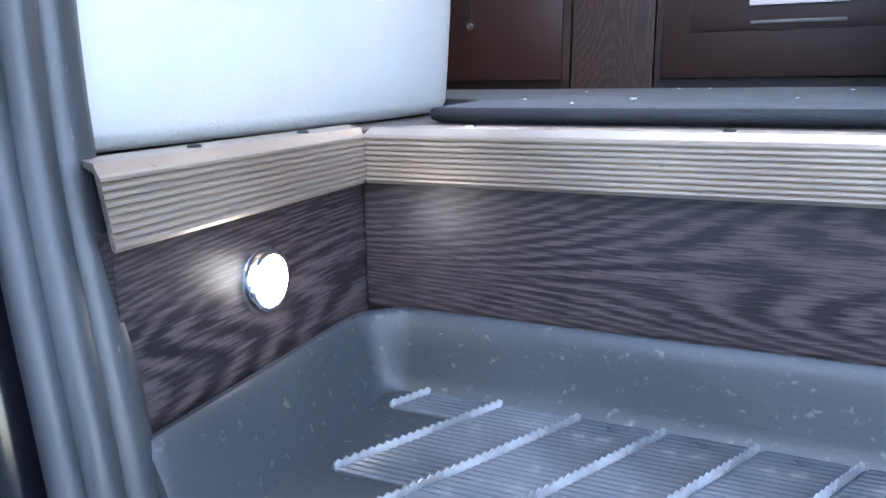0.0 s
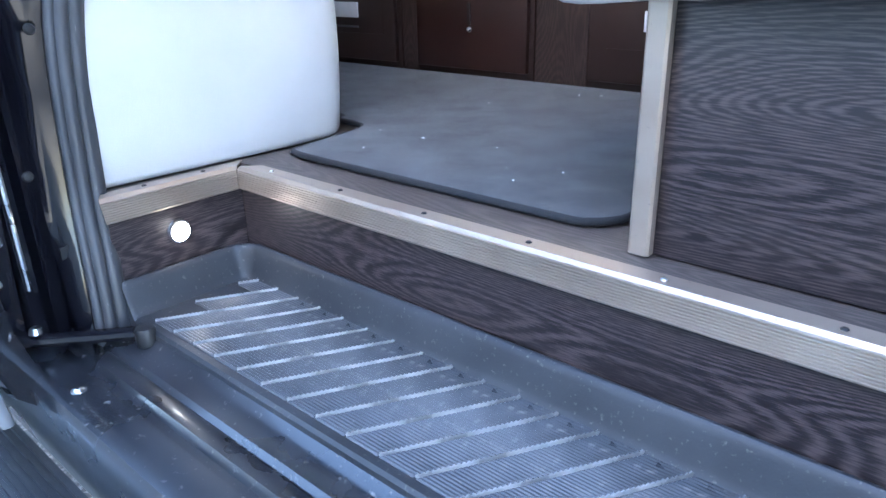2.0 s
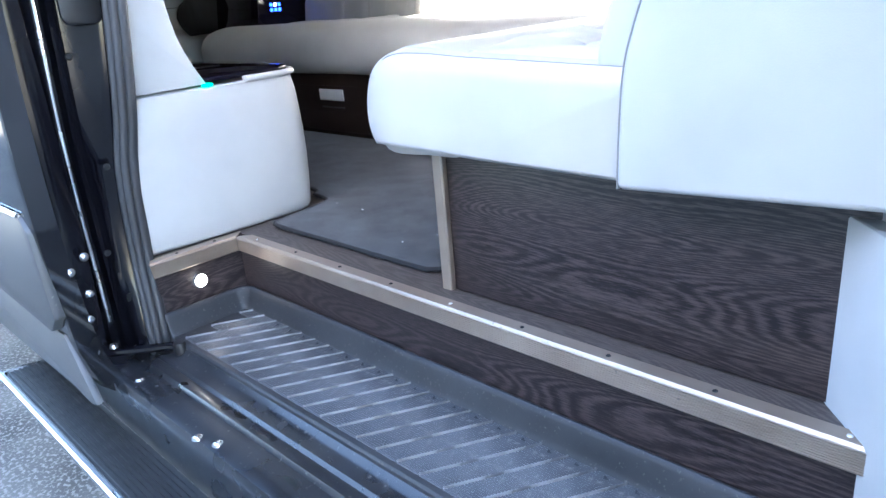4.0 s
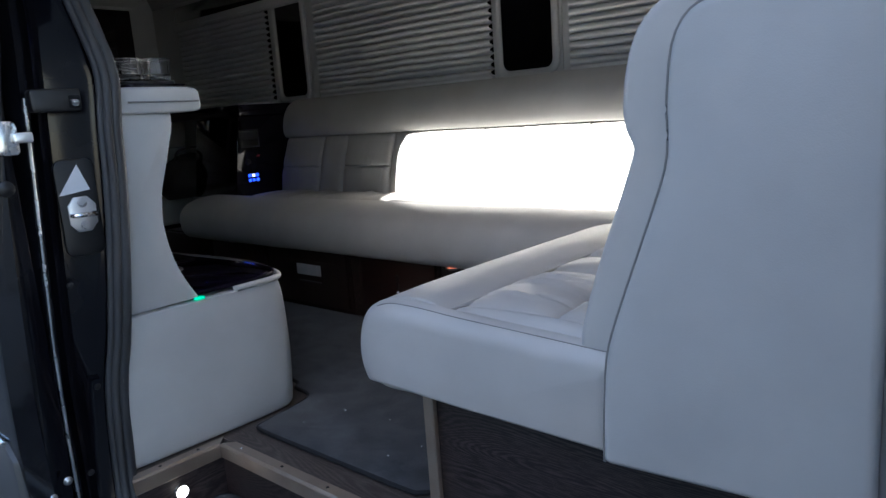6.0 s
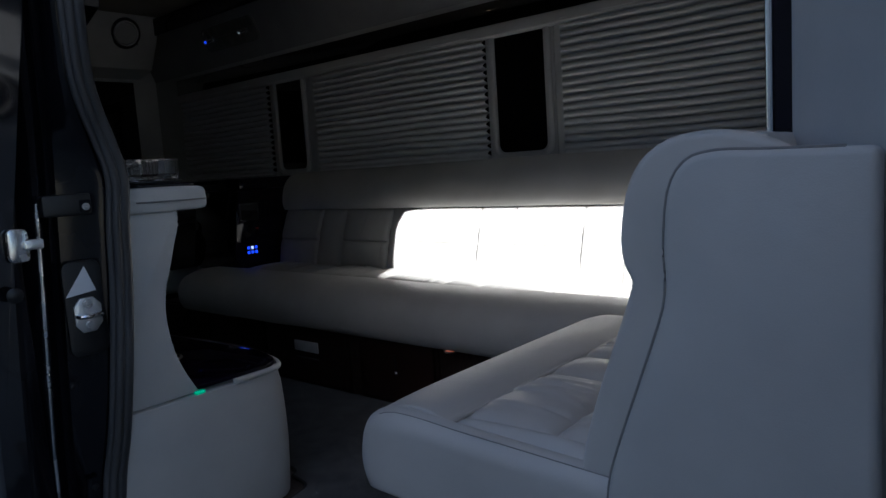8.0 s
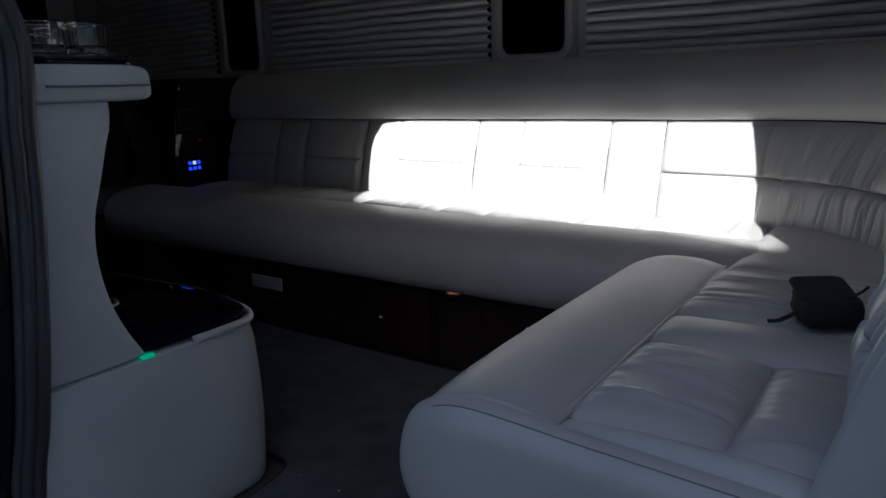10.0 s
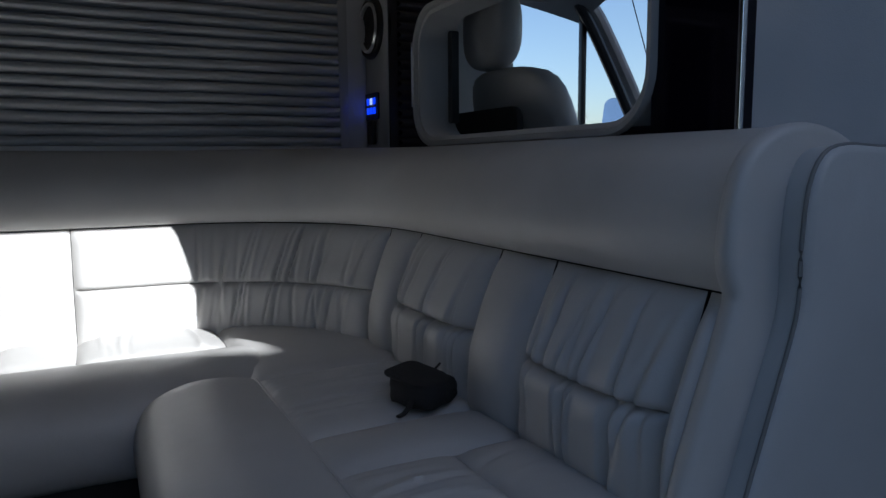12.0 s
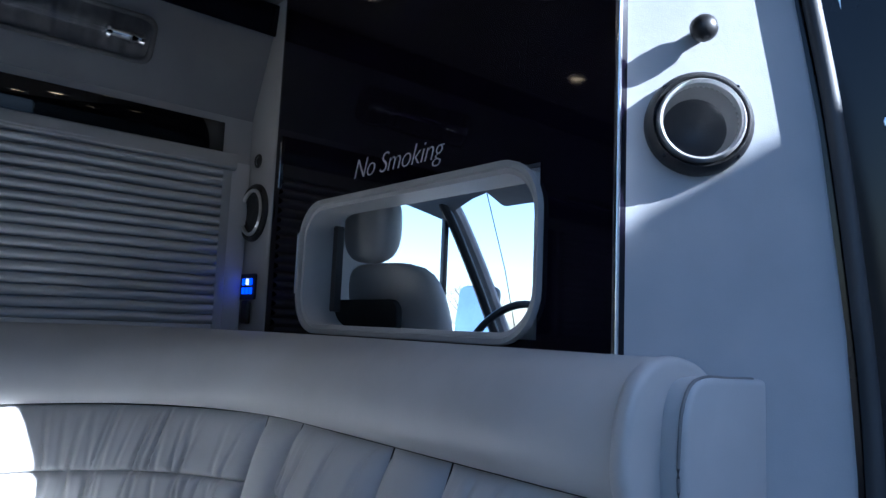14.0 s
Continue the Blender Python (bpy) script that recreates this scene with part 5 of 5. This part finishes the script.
bag = thing("duffel_bag", (-1.98, 2.12, 1.195), "black nylon duffel bag lying on the rear bench", "bag")
bb = bmesh.new()
bmesh.ops.create_uvsphere(bb, u_segments=28, v_segments=16, radius=1.0)
for v in bb.verts:
    c = v.co
    c.z = max(c.z, -0.55)
    k = 1 + 0.12 * noise.noise(c * 2.1)
    v.co = Vector((-1.98 + 0.17 * c.x * k, 2.12 + 0.27 * math.copysign(abs(c.y) ** 0.8, c.y) * k, 1.272 + 0.125 * c.z * k * (1.15 - 0.25 * c.y)))
part("body", bb, NYLON, bag, smooth=80)
part("strap", tube(smooth_path([(-1.95, 1.93, 1.33), (-1.93, 1.93, 1.43), (-1.92, 1.99, 1.455), (-1.92, 2.10, 1.45), (-1.93, 2.15, 1.40)], 6), 0.012, 8, flat=0.5), NYLON, bag, "carrying handle")

solo("soffit_rear", prism([(-2.88, 2.36), (-2.70, 2.40), (-2.60, 2.56), (-2.56, CEIL), (-2.88, CEIL)], ((0, 2.30, 0), XAX, ZAX), 1.69, bevel=0.004), LEATHER_PANEL, "padded soffit at the rear", "soffit", kind="structure")
solo("window_rear", box(-2.882, -2.872, 0.8, 2.25, 1.76, 2.34, 0.003), BLACK_GLASS, "black rear window", "window", kind="structure")

# ---- overhead lamps on the soffit ----
SOFF = Vector((0, 2.30 - (WALL - 0.012), 2.605 - 2.38)).normalized()
SOFN = Vector((1, 0, 0)).cross(SOFF)


def soffit_lamp(x, blue):
    """An oval recess lined with gathered leather and a clear tube between two chrome sockets."""
    o = Vector((x, WALL - 0.012, 2.38)) + SOFF * 0.122
    lamp = thing("overhead_lamp", o, "oval overhead lamp with a clear tube between chrome sockets", "overhead lamp", "overhead lamps")
    f = (o + SOFN * 0.001, Vector(XAX), SOFF)
    part("rim", ring(rounded(-0.262, 0.262, -0.070, 0.070, 0.035), rounded(-0.246, 0.246, -0.056, 0.056, 0.028), f, 0.012), LINING, lamp, "padded rim", smooth=60)

    def bed(u, v):
        a, b = -0.247 + 0.494 * u, -0.057 + 0.114 * v
        h = 0.006 + 0.009 * noise.noise((a * 34, b * 9, 2)) + 0.004 * noise.noise((a * 70, b * 12, 7))
        return o + Vector(XAX) * a + SOFF * b + SOFN * max(0.001, h)

    part("bed", sheet(90, 16, bed), LINING, lamp, "gathered leather lining", smooth=70)
    for s in (-1, 1):
        part("socket", tube([o + Vector(XAX) * (s * q) + SOFN * 0.028 for q in (0.125, 0.135, 0.14, 0.185, 0.19, 0.205, 0.215, 0.224)], lambda t: 0.016 + 0.004 * math.sin(t * 14), 14, up=SOFN), CHROME, lamp, "chrome socket")
    part("tube", tube([o + Vector(XAX) * q + SOFN * 0.028 for q in (-0.14, -0.05, 0.05, 0.14)], 0.0085, 12, up=SOFN), CLEAR, lamp, "clear glass tube")
    if blue:
        part("led", tube([o + Vector(XAX) * q + SOFN * 0.04 for q in (-0.21, -0.19)], 0.008, 8, up=SOFN), LED_BLUE, lamp, "lit blue end")


soffit_lamp(0.845, False)
soffit_lamp(-1.85, True)

# ---- ceiling lamps ----
DOWN = [(1.284, 2.024), (1.284, 1.62), (1.284, 1.22), (0.30, 2.024), (0.30, 1.22), (-0.75, 2.024), (-0.75, 1.22)]
for i, (x, y) in enumerate(DOWN):
    d = thing("downlight", (x, y, CEIL - 0.006), "small round warm ceiling downlight, lit", "downlight", "ceiling downlights")
    part("rim", lathe([(0.024, CEIL - 0.002), (0.026, CEIL - 0.006), (0.036, CEIL - 0.005), (0.038, CEIL + 0.0005)], (x, y, 0), ZAX, 24), CHROME if i else STEEL, d, "metal rim")
    part("lens", lathe([(0, CEIL - 0.004), (0.024, CEIL - 0.0025)], (x, y, 0), ZAX, 20), LAMP_WARM, d, "glowing lens")
    if i < 3:
        lt = bpy.data.lights.new("downlight_light", "SPOT")
        lt.energy, lt.color, lt.spot_size, lt.spot_blend, lt.shadow_soft_size = 0.10, (1.0, 0.72, 0.42), radians(95), 0.6, 0.02
        o = new("downlight_light", lt)
        o.location = (x, y, CEIL - 0.012)

# ---- fittings on the divider and pillars ----
opening = rounded(1.152, 2.022, 1.688, 2.016, 0.092, 8)
wf = thing("window_frame", (PARTX, 1.59, 1.675), "rounded grey frame of the sliding window in the divider", "window frame")
part("flange", ring(rounded(1.140, 2.035, 1.674, 2.032, 0.105, 8), opening, ((PARTX - 0.0005, 0, 0), Vector((0, 1, 0)), ZAX), -0.014), CELL_GREY, wf, smooth=50)
part("reveal", ring(rounded(1.146, 2.028, 1.682, 2.022, 0.096, 8), rounded(1.160, 2.014, 1.698, 2.006, 0.086, 8), ((PARTX - 0.004, 0, 0), YAX, ZAX), 0.10), LEATHER_PANEL, wf, "leather-lined reveal", smooth=50)
part("slot", prism(rounded(1.948, 1.972, 1.735, 1.972, 0.008), ((PARTX + 0.06, 0, 0), YAX, ZAX), 0.02), BLACK_PLASTIC, wf, "black edge of the sliding pane")
part("handle", box(PARTX - 0.016, PARTX - 0.010, 2.036, 2.041, 1.78, 1.95, 0.002), CHROME, wf, "thin bright pull")


def lettering(text, at, along_axis, up_axis, size, material_, parent_name, label):
    cu = bpy.data.curves.new("lettering", "FONT")
    cu.body, cu.size, cu.shear, cu.extrude, cu.space_character = text, size, 0.32, 0.0008, 0.96
    cu.offset = -0.0016
    tmp = bpy.data.objects.new("lettering_curve", cu)
    scene.collection.objects.link(tmp)
    me = bpy.data.meshes.new_from_object(tmp.evaluated_get(bpy.context.evaluated_depsgraph_get()))
    bpy.data.objects.remove(tmp)
    b = bmesh.new()
    b.from_mesh(me)
    bpy.data.meshes.remove(me)
    u, v = Vector(along_axis), Vector(up_axis)
    n = u.cross(v)
    for w in b.verts:
        w.co = Vector(at) + u * w.co.x * 1.0 + v * w.co.y + n * w.co.z
    return solo(parent_name, b, material_, label, "lettering")


bpy.context.view_layer.update()
lettering("No Smoking", (PARTX - 0.0015, 1.792, 2.070), (0, -1, 0), ZAX, 0.073, WHITE_MARK, "lettering", "silver slanted words reading No Smoking on the divider")


def speaker(at, axis, r, name, label, grey):
    s = thing(name, at, label, "loudspeaker", "round loudspeakers")
    k = 1.9 if grey else 1.0
    part("flange", lathe([(r * 0.80, 0.0), (r * 0.82, 0.012 * k), (r * 0.88, 0.016 * k), (r * 0.96, 0.012 * k), (r, 0.006 * k), (r, -0.002)], at, axis, 44), BLACK_PLASTIC, s, "black mounting ring")
    part("ring", lathe([(r * 0.70, 0.004), (r * 0.71, 0.017 * k), (r * 0.76, 0.020 * k), (r * 0.81, 0.015 * k), (r * 0.815, 0.0)], at, axis, 44), SATIN, s, "bright trim ring")
    if grey:
        part("surround", lathe([(r * 0.715, 0.026), (r * 0.695, 0.004), (r * 0.67, -0.012), (r * 0.61, -0.026)], at, axis, 40), CONE_GREY, s, "pale moulded speaker surround")
    part("cone", lathe(([(r * 0.615, -0.0255), (r * 0.56, -0.031)] if grey else [(r * 0.715, 0.010), (r * 0.66, 0.004), (r * 0.64, 0.006), (r * 0.60, 0.002)]) + [(r * 0.48, -0.034 if grey else 0.0015), (r * 0.30, -0.048 if grey else 0.0005), (0, -0.052 if grey else 0.003)], at, axis, 36), CONE, s, "speaker cone")
    if grey:
        ax = Vector(axis).normalized()
        part("badge", lathe([(0, 0.004), (0.0055, 0.0035), (0.007, 0.0)], Vector(at) + Vector((0, 0, -r * 0.645)) - ax * 0.014, axis, 14), CHROME, s, "small round badge")
    a = Vector(axis).normalized()
    side = a.cross(Vector(ZAX)).normalized()
    for i in range(4):
        t = radians(45 + 90 * i)
        p = Vector(at) + (side * math.cos(t) + Vector(ZAX) * math.sin(t)) * (r * 0.93) + a * 0.0125 * k
        part("screw", lathe([(0, 0.003), (0.003, 0.0025), (0.004, 0)], p, axis, 10), BLACK_PAINT, s)
    return s


speaker(PO + PU * 0.143 + Vector((0, 0, 2.058)), PN, 0.088, "loudspeaker", "round loudspeaker with a bright ring on the door pillar", True)
speaker((PARTX - 0.0065, 2.345, 2.038), (-1, 0, 0), 0.092, "loudspeaker", "round black loudspeaker with a bright ring in the pillar", False)
speaker((-2.60, 2.10, 2.60), (0.9, 0, -0.3), 0.095, "loudspeaker", "round loudspeaker in the rear soffit", False)
kn = thing("door_bumper", PO + PU * 0.147 + Vector((0, 0, 2.216)), "dark round knob on the door pillar panel", "knob")
part("stem", lathe([(0.012, -0.002), (0.012, 0.018)], PO + PU * 0.147 + Vector((0, 0, 2.216)), PN, 14), BLACK_PLASTIC, kn)
part("ball", lathe([(0.0, 0.047), (0.013, 0.044), (0.021, 0.036), (0.0235, 0.027), (0.021, 0.018), (0.012, 0.012)], PO + PU * 0.147 + Vector((0, 0, 2.216)), PN, 22), BLACK_PLASTIC, kn, "dark satin ball end")
tw = thing("tweeter", (PARTX - 0.007, 2.345, 2.205), "small round black tweeter in the pillar", "tweeter")
part("ring", lathe([(0.014, 0.003), (0.018, 0.006), (0.022, 0.003), (0.023, -0.001)], (PARTX - 0.0065, 2.345, 2.205), (-1, 0, 0), 20), BLACK_PLASTIC, tw)
part("dome", lathe([(0, 0.006), (0.008, 0.005), (0.014, 0.001)], (PARTX - 0.0065, 2.345, 2.205), (-1, 0, 0), 18), CONE, tw)
sw = thing("switch_panel", (PARTX - 0.007, 2.35, 1.77), "black switch panel with lit blue buttons", "switch panel")
part("plate", prism(rounded(2.295, 2.405, 1.765, 1.845, 0.008), ((PARTX - 0.0065, 0, 0), YAX, ZAX), -0.006), BLACK_PLASTIC, sw)
part("remote", prism(rounded(2.325, 2.372, 1.69, 1.762, 0.008), ((PARTX - 0.0065, 0, 0), YAX, ZAX), -0.012, bevel=0.003), BLACK_PLASTIC, sw)
for i in range(3):
    for j in range(2):
        part("button", box(PARTX - 0.0155, PARTX - 0.0125, 2.312 + 0.026 * i, 2.331 + 0.026 * i, 1.782 + 0.028 * j, 1.802 + 0.028 * j, 0.002), LED_WHITE if i == 1 and j == 1 else LED_BLUE, sw, "lit blue button")
solo("latch_bar", box(PARTX - 0.006, PARTX - 0.0005, 2.195, 2.201, 2.10, 2.24, 0.001), CHROME, "thin bright bar on the gloss divider", "bar")

# ---- pouch on the seat ----
pouch = thing("camera_pouch", (1.15, 1.32, 1.206), "small black zipped pouch lying on the sofa seat", "pouch")
pb = bmesh.new()
bmesh.ops.create_cube(pb, size=2)
bmesh.ops.subdivide_edges(pb, edges=pb.edges[:], cuts=7, use_grid_fill=True)
for v in pb.verts:
    c = v.co.copy()
    q = c.normalized() * 1.25
    c = c.lerp(q, 0.45)
    k = 1 + 0.10 * noise.noise(c * 1.7 + Vector((3, 1, 5)))
    v.co = pose(1.178, 1.385, 1.236, 0, 0, 24) @ Vector((c.x * 0.046 * k, c.y * 0.052 * k, c.z * 0.026 * k))
part("body", pb, NYLON, pouch, smooth=80)
part("flap", prism(rounded(-0.046, 0.046, -0.05, 0.055, 0.02), (Vector((1.168, 1.395, 1.262)), Vector((0.9, 0.38, 0.05)), Vector((-0.38, 0.9, 0.12))), 0.006, bevel=0.002), NYLON, pouch, "loose flap")
part("strap", tube(smooth_path([(1.14, 1.35, 1.232), (1.125, 1.337, 1.222), (1.112, 1.328, 1.216), (1.098, 1.322, 1.215)], 5), 0.006, 8, flat=0.5), NYLON, pouch, "short strap")
part("cord", tube(smooth_path([(1.20, 1.415, 1.248), (1.222, 1.43, 1.255), (1.235, 1.425, 1.27)], 5), 0.0025, 6), NYLON, pouch)
for ob in pouch.children:
    ob.matrix_local = Matrix.Translation((-0.011, 0.006, 0.0)) @ Matrix.Diagonal((0.92, 0.92, 0.9, 1.0)) @ ob.matrix_local

# ---- driver's cab beyond the divider ----
solo("floor_cab", box(1.52, 3.1, 1.05, 2.46, 0.70, 0.76), BLACK_PLASTIC, "black cab floor", "floor", kind="structure")
solo("wall_cab_left", prism([(1.49, 0.6), (3.10, 0.6), (3.10, 1.44), (2.84, 1.50), (1.90, 1.50), (1.90, 2.20), (2.34, 2.20), (2.30, 2.50), (1.49, 2.50)], ((0, 2.50, 0), XAX, ZAX), 0.05), CELL_GREY, "grey cab door lining under the side window", "wall", kind="structure")
solo("ceiling_cab", sheet(14, 8, lambda u, v: Vector((1.49 + 0.86 * u, 1.02 + 1.48 * v, 2.36 - 0.09 * u * u - 0.12 * v ** 6))), CELL_GREY, "pale grey cab headliner", "ceiling", kind="structure")
solo("wall_cab_right", box(1.85, 3.25, 0.47, 0.52, 0.6, 2.50), CELL_GREY, "grey cab door on the far side of the cab", "wall", kind="structure")
solo("pillar_a", tube(smooth_path([(2.30, 2.44, 2.25), (2.40, 2.45, 2.16), (2.56, 2.46, 1.93), (2.70, 2.47, 1.70), (2.86, 2.48, 1.45)], 5), 0.03, 10), CELL_GREY, "grey windscreen pillar", "pillar", kind="structure")
solo("trim_window_rubber", tube(smooth_path([(2.27, 2.425, 2.22), (2.36, 2.435, 2.12), (2.50, 2.445, 1.91), (2.64, 2.455, 1.68), (2.78, 2.465, 1.47)], 5), 0.020, 8), BLACK_PLASTIC, "black rubber along the windscreen pillar", "trim", kind="structure")
solo("window_divider", box(2.325, 2.348, 2.448, 2.47, 1.50, 2.21, 0.003), BLACK_PLASTIC, "black upright in the side window", "window bar", kind="structure")
solo("dashboard", prism(along([(2.35, 1.20), (2.38, 1.45), (2.50, 1.56), (2.8, 1.58), (3.1, 1.50)], 4) + [(3.1, 0.8), (2.4, 0.8)], ((0, 2.45, 0), XAX, ZAX), 1.9), BLACK_PLASTIC, "dark dashboard", "dashboard", kind="structure")
ds = thing("driver_seat", (1.75, 1.95, 0.76), "grey leather driver's seat with a headrest", "car seat")
DY = 1.985


def seat_slab(z0, z1, x0, x1, half, depth, top, mid=DY, square=0.7):
    """An upright padded slab that narrows towards its top."""
    def place(u, v):
        a = 2 * math.pi * u
        t = v
        z = z0 + (z1 - z0) * math.sin(t * math.pi / 2)
        w = half * (1 - top * t ** 3) * (math.cos((t ** 5) * math.pi / 2) ** 0.6 if t < 0.999 else 0.02)
        d = depth * (math.cos((t ** 5) * math.pi / 2) ** 0.5 if t < 0.999 else 0.02)
        cx = x0 + (x1 - x0) * t
        c, s = math.cos(a), math.sin(a)
        return Vector((cx + d * math.copysign(abs(c) ** square, c), mid + w * math.copysign(abs(s) ** square, s), z))
    return sheet(30, 16, place, close_u=True)


def bulge(c):
    """Rounds a ball towards a pillow."""
    return math.copysign(abs(c) ** 0.72, c)


part("backrest", seat_slab(1.10, 1.885, 1.86, 1.70, 0.235, 0.065, 0.28), LEATHER, ds, "padded leather backrest", smooth=70)
part("headrest", sheet(28, 18, lambda u, v: Vector((1.675, DY + 0.023, 1.992)) + Vector((0.058 * bulge(math.cos(2 * math.pi * u)) * bulge(math.sin(math.pi * v)), 0.108 * bulge(math.sin(2 * math.pi * u)) * bulge(math.sin(math.pi * v)), -0.108 * bulge(math.cos(math.pi * v)))), close_u=True), LEATHER, ds, "padded headrest", smooth=70)
part("back_pocket", prism(rounded(DY - 0.17, DY + 0.19, 1.35, 1.775, 0.04), ((1.655, 0, 0), YAX, ZAX), -0.02, bevel=0.003), NYLON, ds, "black map pocket")
part("cushion", box(1.72, 2.22, DY - 0.25, DY + 0.25, 1.0, 1.14, 0.05, 3), LEATHER, ds, smooth=60)
part("pedestal", box(1.76, 2.15, DY - 0.2, DY + 0.2, 0.76, 1.0, 0.01), BLACK_PLASTIC, ds)
wh = thing("steering_wheel", (2.22, 1.98, 1.55), "black steering wheel on its column", "steering wheel")
m = look((2.22, 1.98, 1.62), (2.45, 1.98, 1.50))
part("rim", turned(tube([(0.20 * math.cos(2 * math.pi * i / 36), 0.20 * math.sin(2 * math.pi * i / 36), 0) for i in range(37)], 0.014, 8), m), BLACK_PLASTIC, wh)
part("hub", turned(box(-0.07, 0.07, -0.06, 0.05, -0.03, 0.02, 0.02), m), BLACK_PLASTIC, wh)
for a in (-0.13, 0.13):
    part("spoke", turned(box(min(0, a * 1.5), max(0, a * 1.5), -0.02, 0.01, -0.012, 0.006, 0.003), m), BLACK_PLASTIC, wh)
part("column", tube([(2.24, 1.98, 1.60), (2.50, 1.98, 1.46)], 0.035, 10), BLACK_PLASTIC, wh)
mirror = thing("side_mirror", (2.65, 2.60, 1.66), "black door mirror outside the cab window", "side mirror")
mir = look((2.67, 2.63, 1.79), (1.74, 2.33, 1.99))
part("shell", turned(prism(rounded(-0.10, 0.10, -0.13, 0.12, 0.035), ((0, 0, 0.012), XAX, YAX), 0.05, bevel=0.012), mir), BLACK_PLASTIC, mirror)
part("glass", turned(prism(rounded(-0.092, 0.092, -0.122, 0.112, 0.03), ((0, 0, 0.005), XAX, YAX), 0.006), mir), CHROME, mirror, "mirror glass")
part("arm", tube([(2.70, 2.49, 1.66), (2.70, 2.60, 1.68)], 0.03, 8), BLACK_PLASTIC, mirror)
solo("visor", prism(rounded(0, 0.16, 0, 0.45, 0.02), (Vector((2.33, 1.78, 2.235)), Vector((0.7, 0, -0.3)), Vector(YAX)), 0.012, bevel=0.004), CELL_GREY, "pale grey sun visor", "sun visor")
solo("antenna_cord", tube([(2.40, 2.30, 2.28), (2.56, 2.33, 1.95), (2.70, 2.36, 1.57)], 0.0022, 6), BLACK_PLASTIC, "thin black cord by the windscreen", "cord")

# ---- outside ----
# Unseen mass, added: its roofline is cut to shape the sun patches indoors.
blocker = thing("neighbour_building", (4.0, -7.0, 0), "plain stepped wall out of view, added to block sun and sky", "building", kind="structure")
part("wall", prism([(-7.0, 0.0), (13.0, 0.0), (13.0, 5.88), (4.34, 5.877), (4.255, 5.85), (4.243, 5.738), (4.22, 5.738), (3.86, 5.81), (2.86, 5.86), (1.7, 5.86), (1.7, 5.0), (-7.0, 5.0)], ((0, -5.0, 0), XAX, ZAX), 4.0), BLOCKER_RENDER, blocker)
# Added higher step that keeps the sun off the driver's seat.
part("seat_sun_block", box(4.62, 13.0, -5.5, -5.0, 5.87, 7.6), BLOCKER_RENDER, blocker)
random.seed(11)
TWIG = material("bare_twigs", (0.16, 0.13, 0.10), 0.9, second=(0.22, 0.19, 0.14), scale=3)


def far_tree(x, y, h, seed):
    """A bare winter tree: a trunk that forks into thinner limbs."""
    rnd = random.Random(seed)
    tr = thing("tree", (x, y, 0), "bare winter tree at the far edge of the lot", "tree", "bare trees")
    limbs = bmesh.new()

    def grow(p, d, length, r, depth):
        q = p + d * length
        tube([p, (p + q) / 2 + Vector((rnd.uniform(-1, 1), rnd.uniform(-1, 1), 0)) * length * 0.05, q], lambda t: r * (1 - 0.4 * t), 5, bm=limbs)
        if depth:
            for _ in range(3):
                n = (d + Vector((rnd.uniform(-1, 1), rnd.uniform(-1, 1), rnd.uniform(-0.1, 0.6))) * 0.75).normalized()
                grow(q, n, length * rnd.uniform(0.6, 0.8), r * 0.55, depth - 1)

    part("trunk", tube([(x, y, 0), (x + 0.1, y, h * 0.15), (x, y + 0.1, h * 0.33)], lambda t: 0.02 * h * (1 - 0.35 * t), 8), TWIG, tr)
    for _ in range(3):
        grow(Vector((x, y + 0.1, h * 0.32)), Vector((rnd.uniform(-0.5, 0.5), rnd.uniform(-0.5, 0.5), 1)).normalized(), h * 0.24, 0.011 * h, 3)
    part("crown", limbs, TWIG, tr)


for i in range(7):
    far_tree(20 + i * 3.4 + random.uniform(-1, 1), 34 + random.uniform(-3, 3), random.uniform(4.2, 5.6), 40 + i)
car = thing("parked_car", (14.5, 17.5, 0), "white pickup parked across the lot", "car")
cm = pose(14.5, 17.5, 0, 0, 0, 40)
WHITE_CAR = material("white_car_paint", (0.7, 0.71, 0.72), 0.2, coat=0.6)
part("body", turned(prism(along([(-2.5, 0.45), (-2.55, 0.95), (-2.3, 1.05), (-0.9, 1.08), (-0.3, 1.10), (0.2, 1.75), (1.3, 1.78), (1.75, 1.15), (2.5, 1.08), (2.6, 0.6), (2.5, 0.45)], 3), ((0, 0.9, 0), XAX, ZAX), 1.8, bevel=0.06), cm), WHITE_CAR, car, smooth=40)
part("window", turned(prism([(-0.05, 1.18), (0.28, 1.66), (1.22, 1.68), (1.55, 1.20)], ((0, -0.895, 0), XAX, ZAX), 0.012), cm), BLACK_GLASS, car)
part("windscreen", turned(prism([(-0.7, 1.15), (0.7, 1.15), (0.62, 1.66), (-0.62, 1.66)], ((-0.17, 0, 0), (0, 1, 0), (0.24, 0, 0.97)), -0.02), cm), BLACK_GLASS, car)
for x in (-1.6, 1.6):
    for y in (-0.92, 0.78):
        wl = part("wheel", turned(lathe([(0.2, 0.0), (0.34, 0.01), (0.37, 0.04), (0.37, 0.14), (0.34, 0.17), (0.2, 0.18)], (x, y, 0.37), YAX, 24), cm), RUBBER, car)
        part("rim", turned(lathe([(0, 0.02), (0.2, 0.01), (0.21, 0.09), (0.2, 0.17), (0, 0.16)], (x, y, 0.37), YAX, 20), cm), STEEL, wl)
